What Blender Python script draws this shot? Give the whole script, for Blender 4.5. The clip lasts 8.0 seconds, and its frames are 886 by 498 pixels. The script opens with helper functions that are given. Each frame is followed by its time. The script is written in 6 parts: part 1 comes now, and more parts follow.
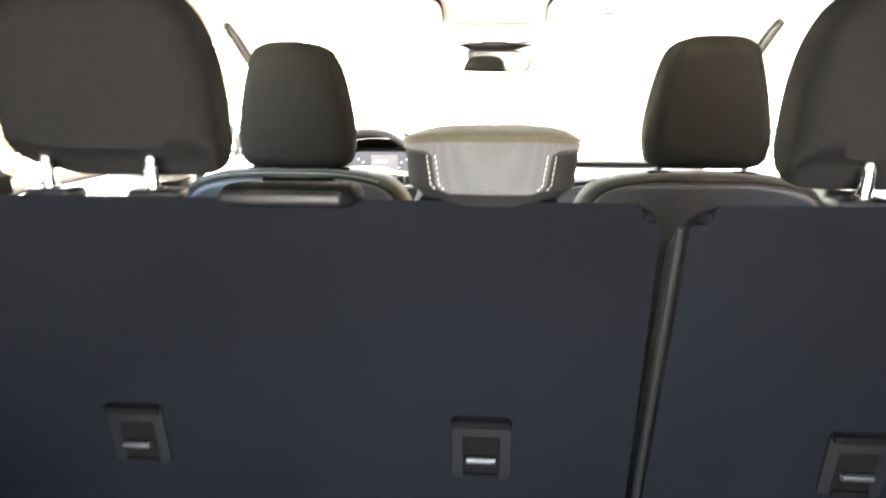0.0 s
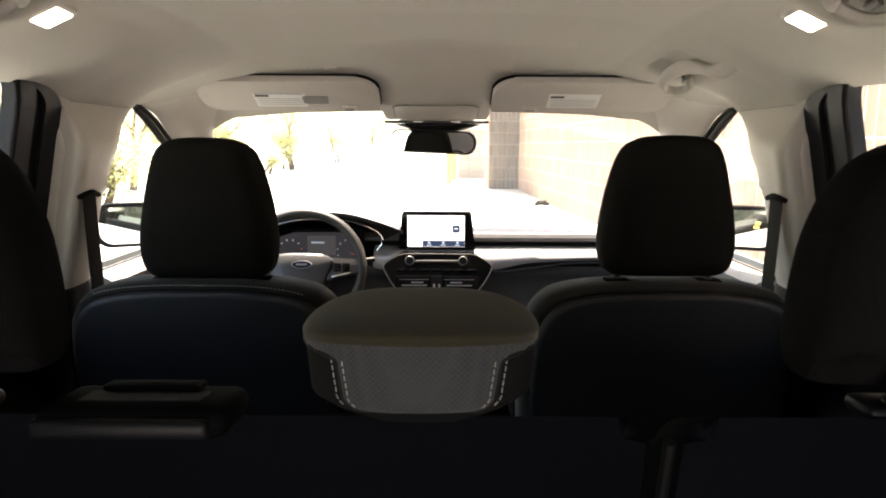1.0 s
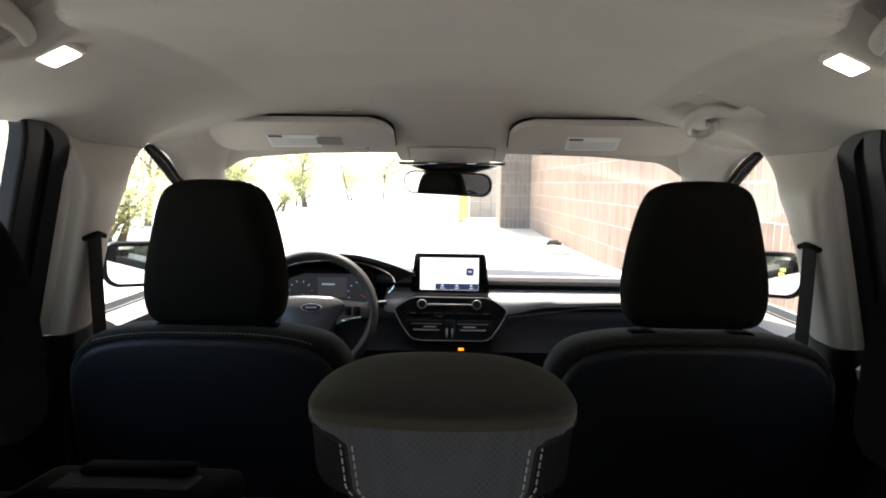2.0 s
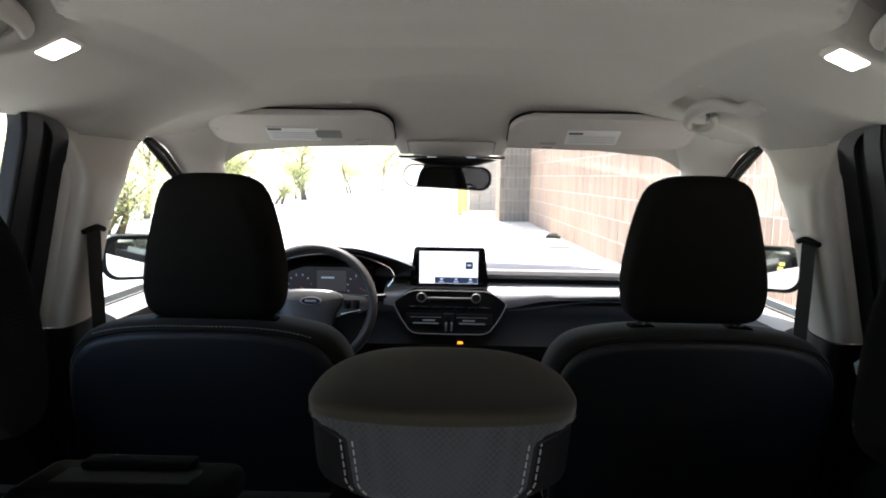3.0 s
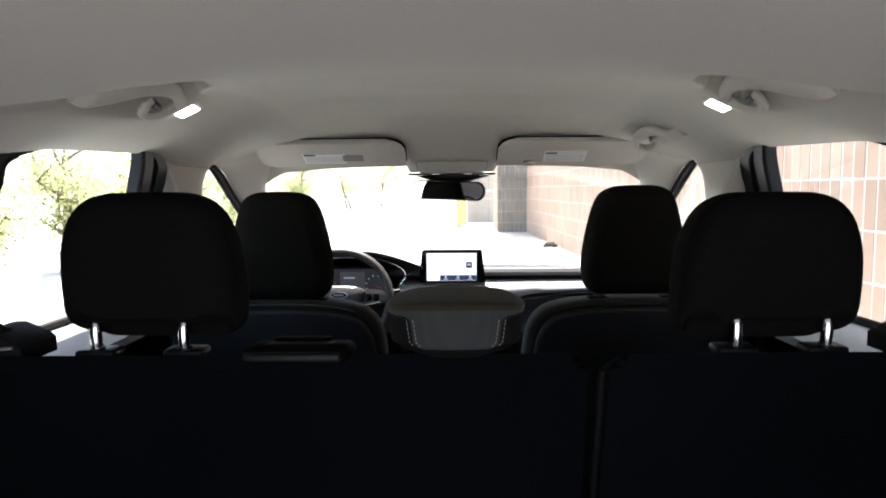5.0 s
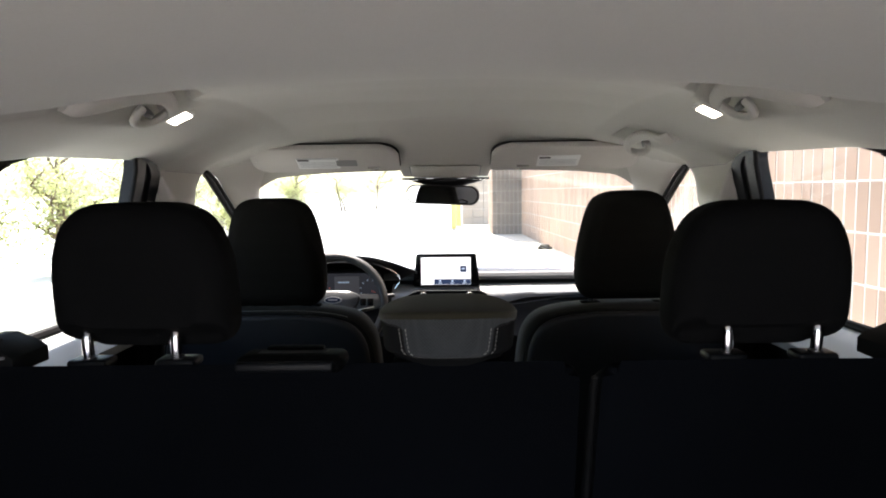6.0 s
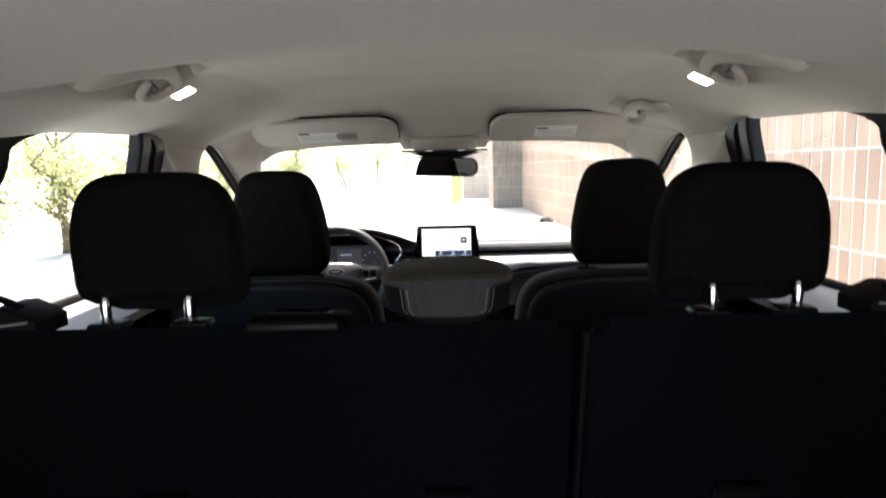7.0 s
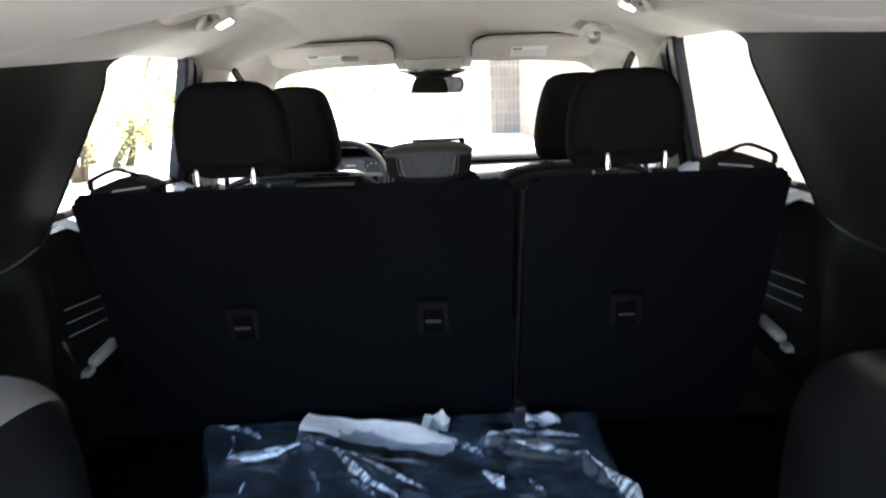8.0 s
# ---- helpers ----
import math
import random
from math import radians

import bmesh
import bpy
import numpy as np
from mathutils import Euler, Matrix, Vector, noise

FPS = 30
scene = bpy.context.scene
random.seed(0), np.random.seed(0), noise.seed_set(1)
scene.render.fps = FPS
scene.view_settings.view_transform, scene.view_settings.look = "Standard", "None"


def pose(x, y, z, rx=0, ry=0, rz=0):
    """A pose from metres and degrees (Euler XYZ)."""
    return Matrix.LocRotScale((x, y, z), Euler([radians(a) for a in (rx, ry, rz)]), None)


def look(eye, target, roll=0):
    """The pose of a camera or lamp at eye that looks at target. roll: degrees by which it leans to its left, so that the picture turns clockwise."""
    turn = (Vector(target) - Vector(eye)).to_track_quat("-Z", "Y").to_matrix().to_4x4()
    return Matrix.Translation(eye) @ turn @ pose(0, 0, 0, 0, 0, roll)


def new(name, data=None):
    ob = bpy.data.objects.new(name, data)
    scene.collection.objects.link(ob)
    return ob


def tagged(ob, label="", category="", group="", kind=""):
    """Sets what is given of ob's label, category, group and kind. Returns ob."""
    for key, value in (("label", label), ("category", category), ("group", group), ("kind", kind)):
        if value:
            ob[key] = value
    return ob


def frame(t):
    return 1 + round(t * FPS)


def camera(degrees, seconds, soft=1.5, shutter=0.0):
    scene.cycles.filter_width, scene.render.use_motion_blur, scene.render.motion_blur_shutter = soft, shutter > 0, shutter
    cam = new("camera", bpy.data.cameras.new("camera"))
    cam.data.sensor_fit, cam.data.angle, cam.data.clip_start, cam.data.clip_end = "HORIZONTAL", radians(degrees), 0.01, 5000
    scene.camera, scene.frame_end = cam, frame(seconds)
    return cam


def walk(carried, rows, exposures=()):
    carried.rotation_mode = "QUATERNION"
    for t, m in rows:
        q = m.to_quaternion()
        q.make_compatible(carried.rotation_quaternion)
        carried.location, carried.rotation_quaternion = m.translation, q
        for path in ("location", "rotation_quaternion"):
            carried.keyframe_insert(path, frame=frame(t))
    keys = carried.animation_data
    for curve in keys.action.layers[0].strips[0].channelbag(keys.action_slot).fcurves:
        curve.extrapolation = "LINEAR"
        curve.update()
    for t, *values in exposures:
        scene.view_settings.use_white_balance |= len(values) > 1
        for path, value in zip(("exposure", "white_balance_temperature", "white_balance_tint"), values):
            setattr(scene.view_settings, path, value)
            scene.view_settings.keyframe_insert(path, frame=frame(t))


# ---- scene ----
cam = camera(69.7, 8.0, soft=1.9, shutter=0.4)
PATH = [
    (0, (0.008, 0.480, 1.284), (-0.147, 2.418, 0.805), 0.1),
    (0.2, (0.001, 0.518, 1.305), (-0.071, 2.467, 0.86), 0.1),
    (0.5, (0.005, 0.592, 1.345), (0.003, 2.555, 0.96), 0.4),
    (0.7, (0.019, 0.627, 1.371), (0.042, 2.591, 0.992), 0.2),
    (1, (0.021, 0.659, 1.372), (0.021, 2.632, 1.048), 0.3),
    (1.5, (0.015, 0.71, 1.381), (-0.011, 2.682, 1.045), 0.3),
    (2, (0.011, 0.713, 1.381), (-0.024, 2.702, 1.175), 0.8),
    (2.2, (0.01, 0.716, 1.381), (-0.023, 2.703, 1.152), 0.4),
    (3.3, (0.011, 0.708, 1.383), (-0.019, 2.695, 1.158), 1.1),
    (3.5, (0.013, 0.672, 1.374), (-0.008, 2.662, 1.181), 0.9),
    (4, (0.003, 0.498, 1.362), (-0.043, 2.487, 1.160), 0.2),
    (4.2, (-0.002, 0.424, 1.363), (-0.025, 2.416, 1.18), 0.8),
    (5.3, (0.003, 0.315, 1.390), (-0.031, 2.306, 1.197), -0.8),
    (5.5, (0.003, 0.320, 1.391), (-0.031, 2.310, 1.194), -0.6),
    (6, (0.006, 0.316, 1.392), (-0.01, 2.307, 1.212), -0.7),
    (6.5, (0.007, 0.313, 1.393), (-0.019, 2.304, 1.208), -0.8),
    (7, (0.01, 0.276, 1.382), (-0.012, 2.259, 1.124), -1.5),
    (7.2, (0.017, 0.234, 1.371), (-0.003, 2.204, 1.03), -2.5),
    (7.5, (0.048, 0.107, 1.341), (0.04, 2.06, 0.912), -1.4),
    (7.7, (0.05, 0.004, 1.349), (0.022, 1.959, 0.927), -1.3),
    (8, (0.046, -0.14, 1.347), (0.016, 1.802, 0.87), -2.4),
]
EXPOSURES = [(0.0, 6.42, 8050, 14), (0.2, 5.27, 7850, 15), (0.5, 3.92, 8500, 19), (0.8, 3.22, 8350, 18), (1.2, 2.71, 7850, 18), (1.6, 2.54, 7350, 16), (2.2, 2.37, 6900, 15), (4.0, 2.45, 6650, 15), (6.9, 2.42, 6900, 15), (7.4, 2.79, 6850, 15), (8.0, 3.40, 6750, 14)]
walk(cam, [(t, look(eye, target, roll)) for t, eye, target, roll in PATH], EXPOSURES)

# ---- world and light ----
world = bpy.data.worlds.new("sky")
scene.world = world
world.use_nodes = True
wn, wl = world.node_tree.nodes, world.node_tree.links
wn.clear()
sky_tex = wn.new("ShaderNodeTexSky")
sky_tex.sky_type = "NISHITA"
sky_tex.sun_disc = False
SUN_EL, SUN_AZ = 66.0, -6.0      # degrees; azimuth from straight ahead, plus: to the right
sky_tex.sun_elevation = radians(SUN_EL)
sky_tex.sun_rotation = radians(SUN_AZ)
sky_tex.dust_density = 2.0
wbg = wn.new("ShaderNodeBackground")
wbg.inputs["Strength"].default_value = 0.15
wout = wn.new("ShaderNodeOutputWorld")
wl.new(sky_tex.outputs[0], wbg.inputs[0])
wl.new(wbg.outputs[0], wout.inputs[0])
sun = new("sun", bpy.data.lights.new("sun", "SUN"))
sun.data.energy, sun.data.angle, sun.data.color = 3.8, radians(0.53), (1.0, 0.95, 0.87)
sun_from = Vector((math.sin(radians(SUN_AZ)) * math.cos(radians(SUN_EL)), math.cos(radians(SUN_AZ)) * math.cos(radians(SUN_EL)), math.sin(radians(SUN_EL))))
sun.matrix_world = look(sun_from * 50, (0, 0, 0))


# ---- materials ----
def mat(name, color, rough=0.6, metal=0.0, vary=0.15, grain=300.0, bump=0.15, depth=0.0006, stain=3.0, spec=0.5, random_tint=0.0, coat=0.0, sheen=0.0, stain_color=None):
    """A surface with fine grain, broad wear and fine relief, in metres."""
    m = bpy.data.materials.new(name)
    m.use_nodes = True
    n, l = m.node_tree.nodes, m.node_tree.links
    b = n["Principled BSDF"]
    tc = n.new("ShaderNodeTexCoord")
    fine = n.new("ShaderNodeTexNoise")
    fine.inputs["Scale"].default_value, fine.inputs["Detail"].default_value = grain, 3.0
    broad = n.new("ShaderNodeTexNoise")
    broad.inputs["Scale"].default_value, broad.inputs["Detail"].default_value = stain, 4.0
    for t in (fine, broad):
        l.new(tc.outputs["Object"], t.inputs["Vector"])
    mix = n.new("ShaderNodeMath")
    mix.operation = "MULTIPLY_ADD"
    l.new(fine.outputs["Fac"], mix.inputs[0])
    mix.inputs[1].default_value = 0.6
    l.new(broad.outputs["Fac"], mix.inputs[2])
    ramp = n.new("ShaderNodeMapRange")
    ramp.inputs["From Min"].default_value, ramp.inputs["From Max"].default_value = 0.5, 1.1
    ramp.inputs["To Min"].default_value, ramp.inputs["To Max"].default_value = 1 - vary, 1 + vary
    l.new(mix.outputs[0], ramp.inputs["Value"])
    last = ramp.outputs[0]
    if random_tint:
        info = n.new("ShaderNodeObjectInfo")
        geo = n.new("ShaderNodeNewGeometry")
        add = n.new("ShaderNodeMath")
        add.operation = "ADD"
        l.new(info.outputs["Random"], add.inputs[0])
        l.new(geo.outputs["Random Per Island"], add.inputs[1])
        wrap = n.new("ShaderNodeMath")
        wrap.operation = "FRACT"
        l.new(add.outputs[0], wrap.inputs[0])
        r2 = n.new("ShaderNodeMapRange")
        r2.inputs["To Min"].default_value, r2.inputs["To Max"].default_value = 1 - random_tint, 1 + random_tint
        l.new(wrap.outputs[0], r2.inputs["Value"])
        mul = n.new("ShaderNodeMath")
        mul.operation = "MULTIPLY"
        l.new(last, mul.inputs[0])
        l.new(r2.outputs[0], mul.inputs[1])
        last = mul.outputs[0]
    scale = n.new("ShaderNodeVectorMath")
    scale.operation = "SCALE"
    if stain_color:
        cm = n.new("ShaderNodeMix")
        cm.data_type = "RGBA"
        cm.inputs["A"].default_value, cm.inputs["B"].default_value = (*color, 1), (*stain_color, 1)
        st = n.new("ShaderNodeMapRange")
        st.inputs["From Min"].default_value, st.inputs["From Max"].default_value = 0.45, 0.65
        l.new(broad.outputs["Fac"], st.inputs["Value"])
        l.new(st.outputs[0], cm.inputs["Factor"])
        l.new(cm.outputs["Result"], scale.inputs[0])
    else:
        scale.inputs[0].default_value = color
    l.new(last, scale.inputs["Scale"])
    l.new(scale.outputs[0], b.inputs["Base Color"])
    rr = n.new("ShaderNodeMapRange")
    rr.inputs["To Min"].default_value, rr.inputs["To Max"].default_value = max(0.02, rough - 0.1), min(1.0, rough + 0.1)
    l.new(broad.outputs["Fac"], rr.inputs["Value"])
    l.new(rr.outputs[0], b.inputs["Roughness"])
    b.inputs["Metallic"].default_value = metal
    b.inputs["Specular IOR Level"].default_value = spec
    b.inputs["Coat Weight"].default_value = coat
    b.inputs["Sheen Weight"].default_value = sheen
    if bump:
        bp = n.new("ShaderNodeBump")
        bp.inputs["Strength"].default_value, bp.inputs["Distance"].default_value = bump, max(depth, 0.0003)
        l.new(fine.outputs["Fac"], bp.inputs["Height"])
        l.new(bp.outputs[0], b.inputs["Normal"])
    return m


def woven(name, color, pitch=0.0022, vary=0.35, rough=0.9, sheen=0.2, relief=0.6):
    """Cloth or mesh with a visible weave of the given pitch."""
    m = mat(name, color, rough, vary=0.12, grain=900.0, bump=0.0, sheen=sheen, spec=0.03)
    n, l = m.node_tree.nodes, m.node_tree.links
    b = n["Principled BSDF"]
    tc = n.new("ShaderNodeTexCoord")
    v = n.new("ShaderNodeTexVoronoi")
    v.inputs["Scale"].default_value, v.inputs["Randomness"].default_value = 1 / pitch, 0.15
    turned = n.new("ShaderNodeMapping")
    turned.inputs["Rotation"].default_value = (0, radians(45), 0)
    l.new(tc.outputs["Object"], turned.inputs["Vector"])
    l.new(turned.outputs[0], v.inputs["Vector"])
    bp = n.new("ShaderNodeBump")
    bp.inputs["Strength"].default_value, bp.inputs["Distance"].default_value = relief, pitch * 0.4
    l.new(v.outputs["Distance"], bp.inputs["Height"])
    l.new(bp.outputs[0], b.inputs["Normal"])
    old = b.inputs["Base Color"].links[0].from_socket
    r = n.new("ShaderNodeMapRange")
    r.inputs["To Min"].default_value, r.inputs["To Max"].default_value = 1 - vary, 1 + vary
    l.new(v.outputs["Distance"], r.inputs["Value"])
    s = n.new("ShaderNodeVectorMath")
    s.operation = "SCALE"
    l.new(old, s.inputs[0])
    l.new(r.outputs[0], s.inputs["Scale"])
    l.new(s.outputs[0], b.inputs["Base Color"])
    return m


def glowing(name, color, strength):
    m = bpy.data.materials.new(name)
    m.use_nodes = True
    b = m.node_tree.nodes["Principled BSDF"]
    b.inputs["Base Color"].default_value = (*[min(1, c) for c in color], 1)
    b.inputs["Emission Color"].default_value = (*color, 1)
    b.inputs["Emission Strength"].default_value = strength
    b.inputs["Roughness"].default_value = 0.3
    return m


def glass_mat(name, tint=(0.95, 0.97, 0.96), rough=0.0):
    """Thin clear glass: it lets light straight through and mirrors at a slant."""
    m = bpy.data.materials.new(name)
    m.use_nodes = True
    n, l = m.node_tree.nodes, m.node_tree.links
    n.clear()
    tr = n.new("ShaderNodeBsdfTransparent")
    tr.inputs[0].default_value = (*tint, 1)
    gl = n.new("ShaderNodeBsdfGlossy")
    gl.inputs["Roughness"].default_value = rough
    lw = n.new("ShaderNodeLayerWeight")
    lw.inputs["Blend"].default_value = 0.5
    pw = n.new("ShaderNodeMath")
    pw.operation = "POWER"
    l.new(lw.outputs["Facing"], pw.inputs[0])
    pw.inputs[1].default_value = 5.0
    fr = n.new("ShaderNodeMath")
    fr.operation = "MULTIPLY_ADD"
    l.new(pw.outputs[0], fr.inputs[0])
    fr.inputs[1].default_value, fr.inputs[2].default_value = 0.5, 0.012
    mx = n.new("ShaderNodeMixShader")
    o = n.new("ShaderNodeOutputMaterial")
    l.new(fr.outputs[0], mx.inputs[0])
    l.new(tr.outputs[0], mx.inputs[1])
    l.new(gl.outputs[0], mx.inputs[2])
    l.new(mx.outputs[0], o.inputs[0])
    return m


M_HEAD = mat("headliner_knit", (0.46, 0.45, 0.405), 0.95, vary=0.05, grain=420, bump=0.12, depth=0.0004, stain=2.2, spec=0.1, sheen=0.15)
M_TRIM = mat("beige_plastic", (0.54, 0.52, 0.48), 0.5, vary=0.05, grain=700, bump=0.12, depth=0.0003)
M_VISOR = mat("visor_cloth", (0.50, 0.475, 0.445), 0.95, vary=0.05, grain=500, bump=0.12, depth=0.0003, stain=6.0, spec=0.1, sheen=0.15)
M_CLOTH = woven("charcoal_cloth", (0.0047, 0.0049, 0.0053), 0.0020, 0.30, 0.9, 0.0)
M_MESH = woven("grey_mesh_cloth", (0.036, 0.039, 0.042), 0.0030, 0.28, 0.9, 0.1, 0.4)
M_SEATBACK = mat("seat_back_vinyl", (0.0085, 0.0100, 0.0125), 0.55, spec=0.35, vary=0.15, grain=800, bump=0.3, depth=0.0003, stain=5.0)
M_TOPCLOTH = woven("headrest_top_cloth", (0.026, 0.0235, 0.0165), 0.0016, 0.10, 0.9, 0.1, 0.2)
M_SEATTOP = woven("seat_cloth", (0.013, 0.0122, 0.0105), 0.0018, 0.15, 0.9, 0.15, 0.3)
M_FRONTREST = woven("front_headrest_cloth", (0.0088, 0.0086, 0.0080), 0.0020, 0.25, 0.9, 0.0)
M_SILL = mat("satin_sill", (0.40, 0.43, 0.46), 0.38, vary=0.06, grain=600, bump=0.05)
M_LEATHER = mat("wheel_leather", (0.030, 0.030, 0.031), 0.48, spec=0.4, vary=0.12, grain=900, bump=0.3, depth=0.0003)
M_VINYL = mat("dark_vinyl", (0.006, 0.006, 0.007), 0.6, spec=0.15, vary=0.12, grain=800, bump=0.25, depth=0.0003)
M_CARPET = mat("dark_felt", (0.0024, 0.0029, 0.0040), 0.95, vary=0.25, grain=500, bump=0.5, depth=0.001, spec=0.02)
M_PLASTIC = mat("black_plastic", (0.007, 0.007, 0.008), 0.45, spec=0.3, vary=0.12, grain=700, bump=0.25, depth=0.0003)
M_SOFTPAD = mat("dash_pad", (0.055, 0.056, 0.058), 0.6, vary=0.1, grain=600, bump=0.3, depth=0.0004)
M_PAD = mat("dash_top_skin", (0.13, 0.13, 0.132), 0.7, vary=0.1, grain=500, bump=0.3, depth=0.0004)
M_GLOSS = mat("piano_black", (0.004, 0.004, 0.0045), 0.16, spec=0.2, vary=0.1, bump=0.0)
M_SILVER = mat("satin_silver_trim", (0.30, 0.297, 0.29), 0.36, 0.3, vary=0.06, grain=400, bump=0.05)
M_CHROME = mat("chrome", (0.90, 0.90, 0.92), 0.16, 1.0, vary=0.03, bump=0.0)
M_STEEL = mat("dull_steel", (0.45, 0.45, 0.46), 0.35, 0.9, vary=0.1, bump=0.05)
M_THREAD = mat("pale_thread", (0.22, 0.215, 0.20), 0.85, vary=0.1, grain=2000, bump=0.2)
M_SEAM = mat("dark_thread", (0.03, 0.03, 0.028), 0.85, vary=0.1, grain=2000, bump=0.2)
M_LIP = mat("satin_grey_lip", (0.0036, 0.0042, 0.0055), 0.45, spec=0.15, vary=0.12, grain=700, bump=0.1, depth=0.0003)
# pale grey that paints the highlight on the left wheel arch
M_ARCHLIT = mat("lit_arch_cover", (0.21, 0.207, 0.20), 0.5, vary=0.12, grain=600, bump=0.2, depth=0.0003)
M_STRAP = woven("belt_webbing", (0.022, 0.022, 0.022), 0.0016, 0.25, 0.7, 0.0)
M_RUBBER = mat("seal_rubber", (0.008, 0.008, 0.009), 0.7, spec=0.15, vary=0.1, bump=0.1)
M_GREYFRAME = mat("grey_door_frame", (0.009, 0.010, 0.0125), 0.45, spec=0.10, vary=0.08, grain=500, bump=0.1)
M_PAINT = mat("white_car_paint", (0.78, 0.79, 0.80), 0.25, vary=0.02, bump=0.0, coat=0.6)
M_MIRROR = mat("mirror_glass", (0.86, 0.87, 0.88), 0.03, 1.0, vary=0.01, bump=0.0)
chrome_node = M_CHROME.node_tree.nodes["Principled BSDF"]
M_CHROME.node_tree.links.remove(chrome_node.inputs["Roughness"].links[0])
chrome_node.inputs["Roughness"].default_value = 0.14
mirror_node = M_MIRROR.node_tree.nodes["Principled BSDF"]
M_MIRROR.node_tree.links.remove(mirror_node.inputs["Roughness"].links[0])
mirror_node.inputs["Roughness"].default_value = 0.0
M_GLASS = glass_mat("window_glass", (0.90, 0.94, 0.92))
M_LENS = glowing("lamp_lens", (1.0, 0.93, 0.82), 2.2)
M_PAPER = mat("label_paper", (0.75, 0.76, 0.75), 0.6, vary=0.04, bump=0.05)
M_FLAP = mat("grey_flap_plastic", (0.22, 0.22, 0.215), 0.5, vary=0.08, grain=600, bump=0.15)
M_PRINT = mat("faint_print", (0.42, 0.43, 0.44), 0.7, vary=0.05, bump=0.0)
M_BANDGREY = mat("grey_frame_band", (0.018, 0.020, 0.025), 0.42, spec=0.12, vary=0.08, grain=500, bump=0.1)
M_SIDE = mat("black_side_trim", (0.0036, 0.0040, 0.0038), 0.55, spec=0.10, vary=0.2, grain=700, bump=0.25, depth=0.0003)
M_LEAFLET = mat("blue_white_paper", (0.84, 0.87, 0.89), 0.3, vary=0.12, grain=60, bump=0.2)
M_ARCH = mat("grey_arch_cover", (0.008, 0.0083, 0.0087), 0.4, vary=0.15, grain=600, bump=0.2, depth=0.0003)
M_INK = mat("label_ink", (0.05, 0.05, 0.05), 0.7, vary=0.05, bump=0.0)
M_CONSOLE = mat("console_plastic", (0.47, 0.452, 0.412), 0.6, vary=0.05, grain=700, bump=0.12, depth=0.0003, spec=0.3)
M_SCREEN = glowing("lit_display", (0.93, 0.96, 1.0), 0.26)
M_SCREENBLUE = glowing("display_dark_blue", (0.012, 0.026, 0.065), 0.30)
M_SCREENICON = glowing("display_icon", (0.75, 0.85, 1.0), 0.10)
M_GAUGE = glowing("gauge_face", (0.010, 0.011, 0.014), 0.38)
M_GAUGEMARK = glowing("gauge_mark", (0.55, 0.7, 0.85), 0.055)
M_GAUGERED = glowing("gauge_red", (0.8, 0.12, 0.08), 0.03)
M_AMBER = glowing("amber_light", (1.0, 0.32, 0.03), 0.45)
M_MATTE = mat("matte_black_plastic", (0.006, 0.0063, 0.007), 0.75, vary=0.15, grain=700, bump=0.25, depth=0.0003, spec=0.06)
M_GROUNDPATCH = mat("grey_ground_patch", (0.21, 0.21, 0.19), 0.95, vary=0.2, grain=80, bump=0.4, depth=0.004, stain=0.6)
M_ANCHOR = mat("dark_anchor_plastic", (0.0034, 0.0036, 0.0042), 0.7, vary=0.15, grain=700, bump=0.2, spec=0.05)
M_BINDING = mat("dark_edge_binding", (0.0034, 0.0036, 0.0040), 0.6, vary=0.2, grain=500, bump=0.3, spec=0.08)
M_BAR = mat("dull_anchor_steel", (0.017, 0.018, 0.020), 0.4, vary=0.3, grain=200, bump=0.2, spec=0.3)
M_WELL = mat("deep_black_plastic", (0.0016, 0.0017, 0.0019), 0.8, vary=0.15, grain=700, bump=0.2, spec=0.03)
M_YELLOWLIGHT = glowing("lit_yellow", (1.0, 0.85, 0.25), 0.16)
M_EMBLEM = mat("emblem_blue", (0.012, 0.022, 0.055), 0.2, vary=0.05, bump=0.0)
M_HUB = mat("wheel_hub_plastic", (0.055, 0.057, 0.060), 0.32, vary=0.08, grain=700, bump=0.2, depth=0.0003)
M_CONCRETE = mat("pale_concrete", (0.50, 0.495, 0.48), 0.9, vary=0.14, grain=60, bump=0.3, depth=0.003, stain=0.35)
M_WALK = mat("sidewalk_concrete", (0.55, 0.52, 0.455), 0.9, vary=0.14, grain=70, bump=0.3, depth=0.003, stain=0.5)
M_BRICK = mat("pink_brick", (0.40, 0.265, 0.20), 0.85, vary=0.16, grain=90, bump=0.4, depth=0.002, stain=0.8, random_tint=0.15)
# brick with the shade of the pier's front put into its colour
M_BRICKSHADE = mat("shaded_brick", (0.20, 0.17, 0.15), 0.8, vary=0.14, grain=90, bump=0.4, depth=0.002, stain=1.2, random_tint=0.14)
M_BLOCK = mat("pale_block", (0.36, 0.30, 0.26), 0.9, vary=0.12, grain=70, bump=0.3, depth=0.002, stain=0.8)
M_MORTAR = mat("white_mortar", (0.60, 0.565, 0.51), 0.95, vary=0.1, grain=200, bump=0.3, depth=0.002)
M_BOLLARD = mat("yellow_paint", (0.60, 0.48, 0.16), 0.5, vary=0.15, grain=40, bump=0.1)
M_BARK = mat("bark", (0.14, 0.10, 0.07), 0.95, vary=0.3, grain=40, bump=0.8, depth=0.01)
M_LEAF = mat("leaf_green", (0.16, 0.168, 0.095), 0.6, vary=0.2, grain=30, bump=0.0, stain=1.0, random_tint=0.45)
ln, ll = M_LEAF.node_tree.nodes, M_LEAF.node_tree.links
leaf_in = ln["Principled BSDF"].inputs["Base Color"].links[0].from_socket
leaf_tr = ln.new("ShaderNodeBsdfTranslucent")
